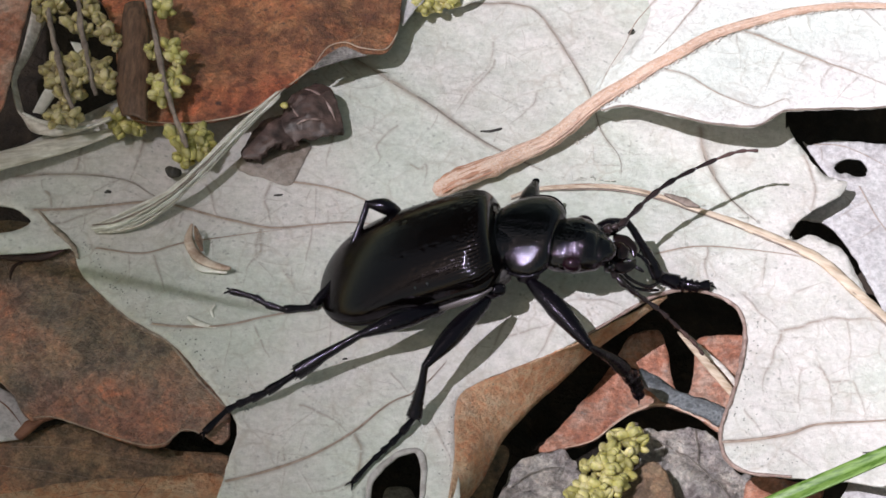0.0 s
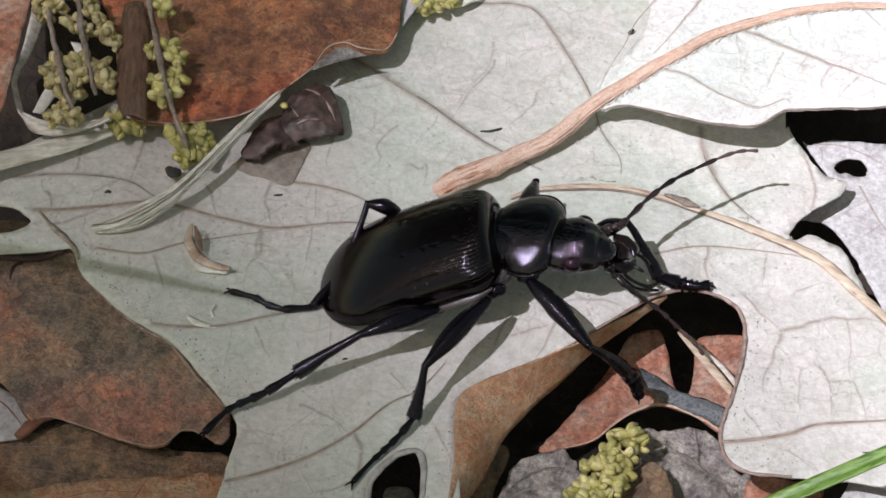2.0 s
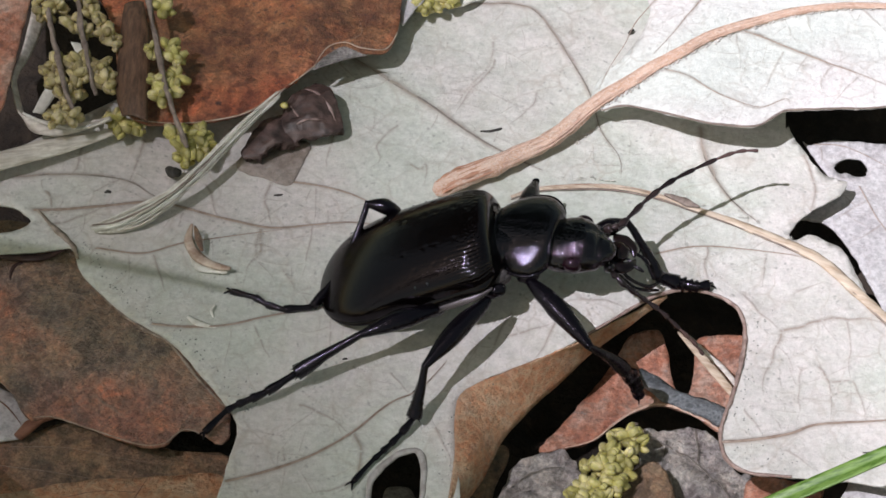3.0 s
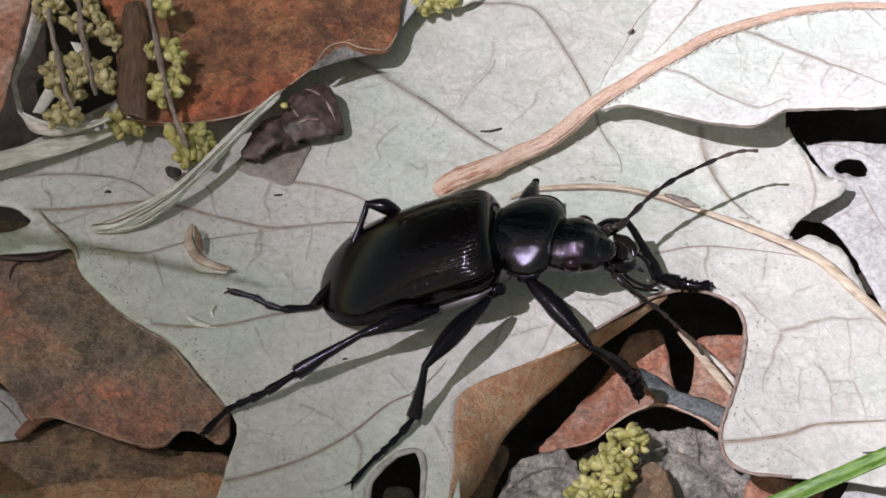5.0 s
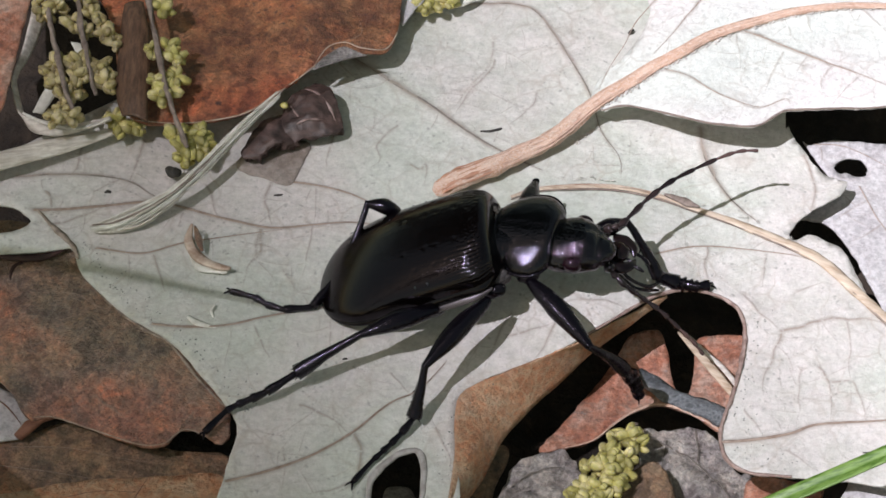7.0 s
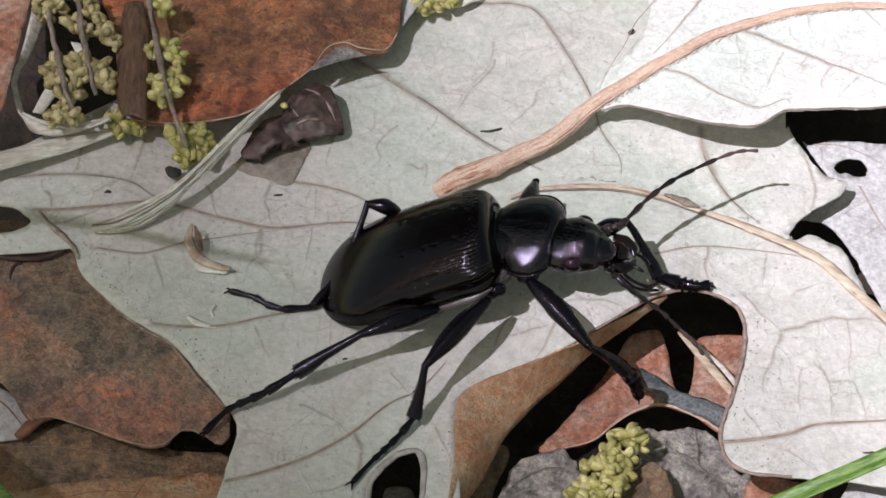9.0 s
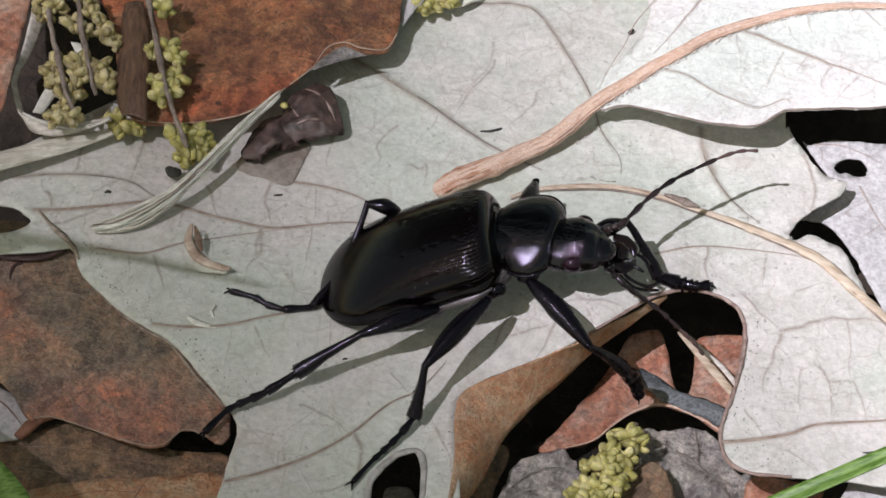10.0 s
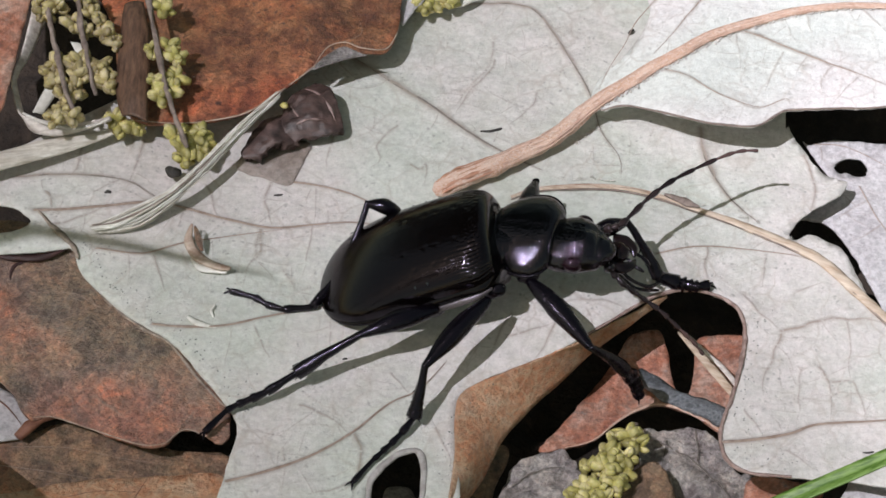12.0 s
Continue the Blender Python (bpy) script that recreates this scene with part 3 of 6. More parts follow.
    small += [
        ([(-31.1, 11.7), (-31.4, 9.8), (-32.2, 7.6)], 0.08), ([(-26.2, 12.4), (-26.3, 10.1), (-26.8, 7.2)], 0.08), ([(-34.0, 6.3), (-33.5, 5.2), (-33.3, 4.2)], 0.09),
        ([(-33.0, 2.7), (-30.9, 3.3), (-29.1, 4.3), (-27.4, 4.8)], 0.08), ([(-20.3, 7.5), (-19.8, 5.9), (-19.2, 4.0), (-18.3, 3.2)], 0.07), ([(-22.1, 4.0), (-22.5, 2.4)], 0.06),
        ([(-15.3, 2.1), (-15.4, -0.1), (-16.3, -2.0), (-16.6, -3.8)], 0.09), ([(-13.2, -2.6), (-12.4, -4.4), (-12.2, -5.0)], 0.05), ([(-11.0, 2.4), (-11.4, -0.7), (-11.8, -3.2)], 0.05),
        ([(-9.1, 13.4), (-9.8, 11.7), (-10.0, 9.4)], 0.07), ([(-4.1, 14.1), (-5.6, 12.1), (-5.5, 10.1), (-6.3, 8.8)], 0.07), ([(-2.9, 9.4), (-2.1, 8.8), (-1.4, 9.4), (-1.6, 6.8)], 0.08),
        ([(4.6, 22.2), (4.1, 20.8), (3.3, 19.5), (2.0, 17.4), (1.0, 15.4)], 0.07), ([(8.3, 18.1), (8.0, 17.1), (7.0, 15.4), (5.7, 14.1)], 0.06), ([(13.5, 14.4), (14.1, 12.7), (15.0, 10.8)], 0.09),
    ]
    small += [
        ([(-15.3, -9.1), (-14.8, -10.4), (-14.2, -12.1)], 0.06), ([(-9.1, -7.4), (-9.3, -9.8), (-9.0, -11.3)], 0.05), ([(-11.6, -16.5), (-8.8, -17.9), (-7.6, -19.3)], 0.08),
        ([(-4.3, -13.0), (-2.9, -15.0), (-2.2, -15.6)], 0.05), ([(-7.3, -24.0), (-9.1, -24.7), (-10.9, -25.1)], 0.07), ([(-0.6, -18.7), (0.3, -20.7), (0.7, -22.9)], 0.06),
        ([(5.6, -7.4), (4.4, -9.8), (3.5, -12.7)], 0.07), ([(5.6, -9.5), (7.7, -8.9), (9.4, -8.3)], 0.07), ([(9.4, -8.3), (8.1, -11.0), (7.2, -12.1)], 0.08), ([(12.0, -7.4), (12.6, -9.2)], 0.06),
        ([(-12.8, -20.7), (-12.5, -22.9), (-12.7, -24.6)], 0.05), ([(11.5, -6.2), (13.8, -6.5), (15.2, -7.1)], 0.07),
    ]
    vein_parts(leaf, main_height, [(run, 1.3 * width) for run, width in large], VEIN)
    vein_parts(leaf, main_height, [q for q in small if q[1] > 0.12], VEIN_DARK)
    small = [(wavy(run), 1.45 * width) for run, width in small]
    net = fine_veins(outline, [hole], large + small, 7, 6.5, (0.03, 0.055))
    part("blade", sheet(outline, main_height, 0.8, [hole], veins=large + small + net), PALE, leaf, thick=0.22)
    fold = [(x, y, main_height(x, y) + 0.25) for x, y in [(-34.5, 4.0), (-33.0, 2.2), (-31.3, 0.3), (-30.6, -1.3)]]
    part("margin_and_shade", tube(fold, (0.05, 0.16, 0.24, 0.2, 0.08), 10, 0.5, 8, wobble=0.9), MARGIN, leaf, "dull brown rolled leaf margin")
    # a dark tube along the lobe's lower edge stands in for its shadow
    lobe = [(x, y, main_height(x, y) - 0.2) for x, y in [(-37.8, -0.35), (-36.3, -0.75), (-34.4, -0.75), (-33.0, -0.4), (-31.8, 0.2)]]
    part("margin_and_shade", tube(lobe, (0.14, 0.24, 0.30, 0.26, 0.10), 8, 0.8, 8, wobble=0.7), SHADE_AND_CURL, leaf, "dark maroon tube in place of the shadow under a lobe")
    rim = [(x, y, main_height(x, y)) for x, y in [(11.4, -10.0), (14.3, -8.0), (16.7, -6.1), (18.5, -5.1), (20.8, -4.6), (22.7, -5.0), (24.1, -5.9), (24.8, -7.5), (24.85, -9.6), (23.8, -14.3), (22.3, -18.9), (22.6, -21.8), (24.4, -23.2), (27.6, -23.6)]]
    part("rim", tube(rim, (0.10, 0.16, 0.15, 0.20, 0.18, 0.12), 8, 1.0, 8, wobble=0.9), GAP_RIM, leaf, "purplish brown thickened margin of a gap")
    lip = [(x, y, main_height(x, y)) for x, y in [(-5.9, -26.0), (-5.7, -23.9), (-4.2, -21.9), (-2.7, -21.0), (-1.8, -21.2), (-1.5, -23.3), (-1.7, -26.0)]]
    part("rim", tube(lip, (0.2, 0.3, 0.26, 0.3, 0.2), 8, 0.6, wobble=0.5), HOLE_RIM, leaf, "pale grey-brown rim of a hole")
    curl = ribbon([(0.53, -25.98, 0.30), (0.71, -24.08, 0.30), (0.99, -21.32, 0.30), (1.00, -17.72, 0.35), (1.46, -15.59, 0.40), (3.95, -13.85, 0.30), (7.65, -12.11, 0.30), (11.40, -10.15, 0.20), (14.26, -8.14, 0.20), (16.68, -6.20, 0.10), (18.51, -5.17, 0.10)],
                  [(1.40, -24.48, -3.00), (2.76, -22.55, -3.00), (4.02, -19.76, -3.00), (4.86, -17.79, -3.00), (6.04, -16.07, -3.00), (8.40, -13.30, -3.00), (10.57, -11.00, -3.00), (12.50, -9.00, -2.50), (14.86, -7.60, -1.60), (17.12, -6.20, -0.80), (18.71, -5.11, -0.20)],
                  12, 6, 0.7, 0.25)
    part("curled_margin", curl, CURL, leaf, "orange-brown margin curled down into a gap", thick=0.2)
    return leaf


def upper_height(x, y):
    """The upper leaf lies on the lower one at its stalk and rises towards its far lobe."""
    rise = min(max((x - 8) / 14, 0), 1)
    return 0.8 + 3.8 * rise * rise * (3 - 2 * rise) + 0.3 * rough_noise(x, y, 8, 7)


def build_upper_leaf():
    outline = [(12.9, 15.4), (13.9, 13.8), (14.7, 13.9), (15.9, 13.7), (17.8, 12.6), (20.1, 11.2), (22.5, 10.2), (25.3, 9.8), (27.0, 10.0), (28.3, 11.0), (29.3, 11.7), (30.8, 11.8), (33.7, 11.9), (36.6, 11.9), (39.5, 12.3), (44.4, 12.9), (46.8, 33.5), (19.2, 33.9), (18.3, 23.9), (16.0, 19.5), (13.8, 17.6)]
    leaf = thing("oak_leaf", (15, 14, 1), "bright pale dead oak leaf with a thick pinkish midrib, overlapping another", "leaf")
    run = [(-0.75, 5.75), (-0.3, 6.0), (0.8, 6.7), (2.2, 7.5), (4.7, 8.8), (6.6, 9.9), (8.6, 11.0), (10.6, 12.5), (12.6, 14.2), (14.5, 15.3), (16.5, 16.2), (18.4, 17.2), (20.4, 18.1), (23.0, 19.9), (25.5, 21.2), (28.1, 22.3), (30.6, 23.2), (33.2, 23.7), (36.2, 24.1), (39.9, 23.9)]
    path = [(x, y, max(upper_height(x, y), main_height(x, y) + 0.3) + 0.2 - 0.45 * max(0, 1 - i / 3.0)) for i, (x, y) in enumerate(run)]
    sizes = [0.34, 0.82, 1.04, 1.08, 0.98, 0.88, 0.82, 0.78, 0.74, 0.70, 0.66, 0.62, 0.58, 0.54, 0.50, 0.46, 0.42, 0.38, 0.34, 0.3]
    part("midrib", tube(path, sizes, 18, 0.6, 9, wobble=0.22), MIDRIB, leaf, "thick pinkish tan midrib and stalk")
    for shift, lift, k in ((0.45, 0.465, 0.12), (-0.1, 0.535, 0.10), (-0.55, 0.415, 0.13), (0.72, 0.315, 0.10), (-0.78, 0.24, 0.12)):
        ridge = [(x - 0.45 * shift * w, y + shift * w, z + lift * w) for (x, y, z), w in zip(path[2:], sizes[2:])]
        part("ridge", tube(ridge, (k * 0.5, k, k, k * 0.9, k * 0.7, k * 0.4), 6, 0.6, 5, wobble=0.9), MIDRIB_RIDGE, leaf, "orange ridge along the midrib")
    for shift, lift, k in ((0.36, 0.47, 0.26), (-0.36, 0.47, 0.28), (0.0, 0.52, 0.22), (0.66, 0.36, 0.2), (-0.7, 0.32, 0.2)):
        ridge = [(x - 0.45 * shift * w, y + shift * w, z + lift * w) for (x, y, z), w in zip(path[1:5], sizes[1:5])]
        part("ridge", tube(ridge, (k * 0.6, k, k * 0.8, k * 0.3), 8, 0.45, 6, wobble=1.2), TORN_END, leaf, "torn reddish fibre at the stalk's end")
    # worn skin that crumbles off the rib's lower side
    rnd = random.Random(41)
    worn = bmesh.new()
    fine = spline(path, 24)
    for k in range(520):
        i = rnd.randrange(174, len(fine) - 1)
        c, w = fine[i], np.interp(i / len(fine), np.linspace(0, 1, len(sizes)), sizes)
        d = abs(rnd.gauss(0, 0.28)) + 0.78
        p = Vector((c.x + 0.5 * w * d, c.y - 0.9 * w * d, 0))
        p.z = max(upper_height(p.x, p.y) if p.x > 13.6 else -9, main_height(p.x, p.y)) + 0.05 + rnd.random() * 0.12
        size = rnd.uniform(0.04, 0.12)
        ball(worn, p, (size * rnd.uniform(0.8, 2.0), size, size * 0.6), Matrix.Rotation(rnd.uniform(0, 3.1), 3, "Z"), 1, 0.4)
    tagged(part("worn_skin", worn, WORN, leaf, "grey crumbling skin of the midrib"), kind="stuff")
    large = [
        ([(25.6, 21.3), (28.0, 20.3), (31.3, 18.3), (33.9, 16.9), (36.0, 15.9), (38.5, 14.4)], 0.14),
        ([(18.9, 17.0), (21.3, 15.6), (23.2, 13.9), (25.5, 12.6), (27.4, 12.1), (29.4, 13.1), (29.8, 12.5)], 0.10),
        ([(19.0, 25.6), (17.0, 23.1), (16.0, 20.8), (14.6, 18.5), (13.6, 16.2)], 0.10), ([(23.0, 25.1), (21.4, 22.8), (20.1, 20.8), (18.4, 18.8)], 0.09),
        ([(33.9, 16.9), (32.8, 15.6), (32.4, 13.9)], 0.07), ([(25.6, 21.2), (25.7, 19.3), (25.8, 16.9)], 0.06), ([(29.6, 18.6), (28.4, 15.9), (27.8, 13.9)], 0.06),
        ([(31.7, 17.9), (30.6, 15.9)], 0.05), ([(32.1, 22.7), (32.4, 20.7)], 0.06), ([(36.9, 23.8), (38.5, 21.7), (39.1, 20.7)], 0.07), ([(36.0, 15.9), (34.3, 13.6), (33.2, 12.2)], 0.05),
    ]
    vein_parts(leaf, upper_height, [q for q in large if q[1] > 0.085], VEIN)
    net = fine_veins(outline, [], large + [(run, 0.3)], 9, 6.0, (0.03, 0.05))
    rim = [(x, y, upper_height(x, y)) for x, y in [(13.6, 14.2), (13.9, 13.8), (14.7, 13.9), (15.9, 13.7), (17.8, 12.6), (20.1, 11.2), (22.5, 10.2), (25.3, 9.8), (27.0, 10.0), (28.3, 11.0), (29.3, 11.7), (30.8, 11.8), (33.7, 11.9), (36.6, 11.9), (39.5, 12.3)]]
    part("rim", tube(rim, (0.05, 0.1, 0.1, 0.1, 0.08), 6, 1.0, wobble=0.6), STEM, leaf, "thin brown leaf margin")
    part("blade", sheet(outline, upper_height, 0.8, seed=4, veins=[(wavy(run), 1.3 * width) for run, width in large] + net), PALE_BRIGHT, leaf, thick=0.22)


def cool_height(x, y):
    return -2.6 + 0.5 * rough_noise(x, y, 9, 11)


def build_side_leaf():
    outline = [(31.7, 14.6), (32.3, 14.1), (34.2, 14.6), (36.6, 14.5), (39.6, 14.2), (46.6, 14.2), (43.5, -12.3), (38.0, -6.4), (36.3, -2.4), (35.6, -0.3), (35.1, 1.3), (34.4, 2.9), (33.5, 4.5), (32.4, 5.4), (30.7, 5.8), (29.8, 6.4), (30.2, 8.0), (33.0, 9.0), (33.8, 10.2), (33.1, 11.7), (32.2, 13.4)]
    hole = [(34.2, 11.5), (34.5, 12.1), (35.2, 12.5), (36.1, 12.6), (36.8, 12.2), (37.1, 11.3), (36.8, 10.5), (35.9, 10.5), (35.2, 10.9), (34.6, 10.9)]
    leaf = thing("oak_leaf", (34, 2, -2.6), "pale lilac-grey dead leaf with a round hole, half under others", "leaf")
    large = [([(36.2, 9.3), (37.5, 5.4), (39.4, 2.2)], 0.09), ([(32.6, 14.2), (35.6, 13.8), (39.3, 11.3)], 0.08)]
    vein_parts(leaf, cool_height, large, VEIN)
    net = fine_veins(outline, [hole], large, 13, 2.5)
    part("blade", sheet(outline, cool_height, 0.8, [hole], seed=6, veins=large + net), PALE_COOL, leaf, thick=0.22)
    low = thing("oak_leaf", (36, -26, -3), "pale dead leaf showing under a leaf margin", "leaf")
    part("blade", sheet([(32.4, -22.4), (33.9, -21.5), (41.6, -21.2), (40.9, -27.7), (31.1, -27.7)], lambda x, y: -3 + 0.3 * rough_noise(x, y, 5, 21), 0.9, seed=8), PALE_COOL, low, thick=0.22)


def build_brown_leaves():
    # rust leaf lying over the far corner
    h = 3.4

    def rust(x, y):
        return h + 0.9 * rough_noise(x, y, 8, 31) + 0.35 * rough_noise(x, y, 3, 33)
    leaf = thing("brown_leaf", (-16, 20, 0), "rust-brown mottled dead leaf with a curled edge", "leaf")
    part("blade", sheet([(-30.2, 34.0), (-28.9, 21.9), (-28.0, 14.4), (-26.4, 11.8), (-22.5, 11.5), (-18.7, 12.2), (-16.5, 12.8), (-14.8, 14.3), (-12.9, 16.2), (-10.8, 18.2), (-7.1, 19.4), (-5.0, 20.1), (-4.1, 22.5), (-3.6, 27.5), (-3.5, 34.0)], rust, 0.7, seed=11), RUST, leaf, thick=0.25)
    low_edge = [(x, y, rust(x, y)) for x, y in [(-26.4, 11.7), (-22.5, 11.5), (-18.7, 12.2), (-16.5, 12.8), (-14.8, 14.3), (-12.9, 16.2), (-11.1, 18.0)]]
    part("edge", tube(low_edge, (0.04, 0.07, 0.1, 0.08, 0.05), 6, 1.0, wobble=0.5), HUSK, leaf, "pale worn edge")
    edge = [(x, y, rust(x, y) + 0.1) for x, y in [(-11.3, 17.7), (-10.1, 19.7), (-8.6, 20.4), (-7.1, 19.9), (-5.0, 20.3), (-4.0, 22.6)]]
    part("curled_edge", tube(edge, (0.03, 0.06, 0.08, 0.06, 0.04), 8, 0.6, wobble=0.8), HUSK, leaf, "pale worn edge")
    part("curled_flap", ribbon([(-11.35, 17.20, 3.90), (-10.15, 18.68, 4.20), (-8.79, 19.40, 4.30), (-7.40, 18.95, 4.20), (-6.71, 18.73, 4.00)], [(-11.21, 17.16, 3.80), (-10.04, 17.60, 3.90), (-8.87, 18.15, 3.90), (-7.60, 18.55, 3.90), (-6.61, 18.76, 3.90)], 6, 5, 0.15, 0.25), GREY, leaf, "pale underside of a curled flap", thick=0.12)
    vein_parts(leaf, rust, [([(-9.1, 20.3), (-7.2, 21.9), (-7.5, 24.0)], 0.06)], VEIN)

    strip = thing("leaf_strip", (-25, 18, 4), "dark brown curled strip of dead leaf", "leaf")
    part("blade", ribbon([(-28.17, 24.50, 4.60), (-28.26, 20.75, 4.60), (-28.27, 16.67, 4.60), (-28.08, 13.33, 4.60), (-27.46, 11.14, 4.40)], [(-26.45, 24.45, 4.80), (-25.68, 20.37, 5.00), (-25.37, 16.29, 5.00), (-25.30, 12.95, 5.00), (-25.17, 10.43, 4.60)], 8, 6, 0.45, 0.3), STRIP, strip, thick=0.25)

    sliver = thing("leaf_scrap", (-3, 24, 2), "pale sliver of dead leaf beside a brown one", "leaf")
    part("blade", sheet([(-4.3, 31.6), (-0.5, 31.6), (-1.6, 27.7), (-2.5, 26.2), (-3.6, 24.3), (-3.9, 25.9)], lambda x, y: 2.2 + 0.2 * rough_noise(x, y, 3, 49), 0.6, seed=19), PALE_COOL, sliver, thick=0.2)
    chip = part("leaf_chip", ribbon([(0.56, 28.36, 1.00), (1.73, 28.59, 1.20), (3.37, 29.30, 1.20)], [(0.92, 27.70, 0.80), (1.93, 27.78, 1.00), (3.16, 28.64, 1.00)], 4, 4, 0.1, 0.05), FLAKE, base=(1, 26, 0.8), thick=0.2)
    tagged(chip, "white dry leaf chip on a pale leaf", "leaf chip")

    far = thing("brown_leaf", (-38, 20, 2), "reddish brown dead leaf in shade", "leaf")
    part("blade", sheet([(-46.8, 33.0), (-36.0, 33.0), (-36.4, 24.5), (-36.9, 19.5), (-37.3, 15.0), (-38.4, 10.3), (-43.7, 5.6)], lambda x, y: 5 + 0.4 * rough_noise(x, y, 6, 41), 0.9, seed=12), DEEP, far, thick=0.25)

    def left(x, y):
        # presses up under the pale leaf along its margin, then sags
        t = min(max((-14 - 0.62 * (y + 8) - x) / 9, 0), 1)
        free = -0.9 + 0.9 * rough_noise(x, y, 7, 51) + 0.04 * max(-30 - x, 0)
        return (1 - t) * (main_height(x, y) + 0.15) + t * free + 0.36 * rough_noise(x, y, 2.8, 53) + 0.22 * abs(rough_noise(x, y, 1.3, 54))
    leaf = thing("brown_leaf", (-28, -12, -1), "grey-brown and rust mottled dead leaf tucked under a pale one", "leaf")
    outline = [(-43.2, 0.2), (-36.5, 0.1), (-34.6, 0.4), (-32.0, 1.1), (-31.0, 0.4), (-29.7, -1.8), (-27.6, -4.6), (-25.0, -7.1), (-22.6, -9.1), (-20.5, -12.0), (-18.5, -14.2), (-17.4, -15.5), (-17.2, -17.4), (-17.3, -19.4), (-18.1, -19.7), (-19.6, -18.4), (-20.8, -18.1), (-21.6, -18.9), (-22.4, -19.9), (-24.2, -19.9), (-26.5, -18.9), (-28.9, -17.4), (-31.6, -16.6), (-33.5, -16.9), (-36.1, -13.7), (-41.9, -11.3)]
    ribs = [([(-39.6, -6.5), (-33.9, -7.4), (-28.1, -10.1), (-22.7, -14.2), (-18.4, -18.2)], 0.16), ([(-32.0, -8.0), (-30.3, -5.3), (-29.6, -2.3)], 0.08), ([(-27.1, -10.6), (-27.8, -14.2), (-29.0, -16.8)], 0.08), ([(-25.2, -12.2), (-23.9, -9.5), (-23.9, -6.5)], 0.07)]
    part("blade", sheet(outline, left, 0.55, seed=13, veins=fine_veins(outline, [], ribs, 31, 3.0)), BROWN, leaf, thick=0.3)
    crack = [(x, y, left(x, y) + 0.05) for x, y in [(-35.4, -0.9), (-36.0, -1.2), (-36.3, -1.9), (-36.3, -2.7)]]
    part("edge", tube(crack, (0.18, 0.2, 0.16, 0.05), 6, 0.5, 6, wobble=0.6), SHADE_AND_CURL, leaf, "thin dark curl running down from a lobe")
    edge = [(x, y, left(x, y)) for x, y in [(-33.1, -16.9), (-31.6, -16.7), (-28.9, -17.5), (-26.5, -18.9), (-24.2, -19.9), (-22.4, -19.8), (-21.6, -18.9), (-20.8, -18.1), (-19.6, -18.5), (-18.1, -19.7)]]
    part("edge", tube(edge, (0.04, 0.06, 0.06, 0.04), 6, 1.0, wobble=0.6), HUSK, leaf, "pale worn edge")
    margin = [(x, y, left(x, y) - 0.02) for x, y in [(-31.6, 0.2), (-30.7, -0.4), (-29.5, -2.5), (-27.5, -5.3), (-24.9, -7.9), (-22.5, -9.8), (-20.4, -12.7), (-18.4, -14.9), (-17.4, -16.1)]]
    part("margin", tube(margin, (0.05, 0.12, 0.16, 0.14, 0.1, 0.08), 8, 0.7, 8, wobble=0.9), MARGIN, leaf, "dull brown rolled margin")
    vein_parts(leaf, left, [([(-31.9, -4.0), (-30.4, -4.3), (-28.9, -5.3), (-27.4, -6.0)], 0.07), ([(-29.8, -6.5), (-27.7, -8.9), (-26.3, -11.9)], 0.05)], HUSK)

    # deep sheet below the main leaf's notch, so that the shadow patch looks olive
    under = thing("brown_leaf", (-39, 4, -7.5), "olive-brown sheet under a notch, standing in for a shadow patch", "leaf")
    part("blade", sheet([(-45.0, 8.6), (-33.2, 8.2), (-32.4, 0.4), (-45.0, 0.2)], lambda x, y: -7.5 + 0.5 * rough_noise(x, y, 4, 75), 0.9, seed=18), TAN, under, thick=0.25)

    def low(x, y):
        return -3.2 + 0.5 * rough_noise(x, y, 7, 61) + 1.2 * math.exp(-((y + 27 - 0.04 * x) / 2.5) ** 2)
    leaf = thing("brown_leaf", (-28, -26, -3), "tan-brown folded dead leaf with a long crease", "leaf")
    part("blade", sheet([(-41.5, -17.2), (-36.0, -17.3), (-33.3, -16.9), (-30.6, -15.8), (-26.9, -16.6), (-22.2, -18.4), (-17.6, -18.9), (-17.3, -21.7), (-16.9, -28.8), (-40.2, -28.8)], low, 0.7, seed=14), TAN, leaf, thick=0.3)
    vein_parts(leaf, low, [([(-37.6, -19.8), (-35.7, -20.2), (-33.0, -20.6), (-30.2, -21.1), (-26.5, -21.7)], 0.06), ([(-35.0, -18.4), (-30.4, -18.5), (-25.8, -19.5), (-20.7, -20.2)], 0.05)], VEIN)

    def front(x, y):
        return -2.5 + 0.4 * rough_noise(x, y, 6, 65) + 0.25 * rough_noise(x, y, 2, 66)
    leaf = thing("brown_leaf", (-28, -28, -2.5), "orange-tan dead leaf lying over a darker one", "leaf")
    part("blade", sheet([(-40.6, -25.1), (-33.6, -23.1), (-28.7, -22.2), (-22.9, -21.7), (-17.4, -22.0), (-16.8, -29.1), (-40.1, -29.1)], front, 0.7, seed=16), CURL, leaf, thick=0.25)
    vein_parts(leaf, front, [([(-24.7, -24.0), (-24.1, -22.7), (-23.6, -21.8)], 0.07), ([(-29.9, -23.7), (-26.4, -23.2), (-20.9, -23.3)], 0.06)], TWIG)

    pale = thing("oak_leaf", (-37, -18, -2), "scrap of pale dead leaf with a reddish vein", "leaf")
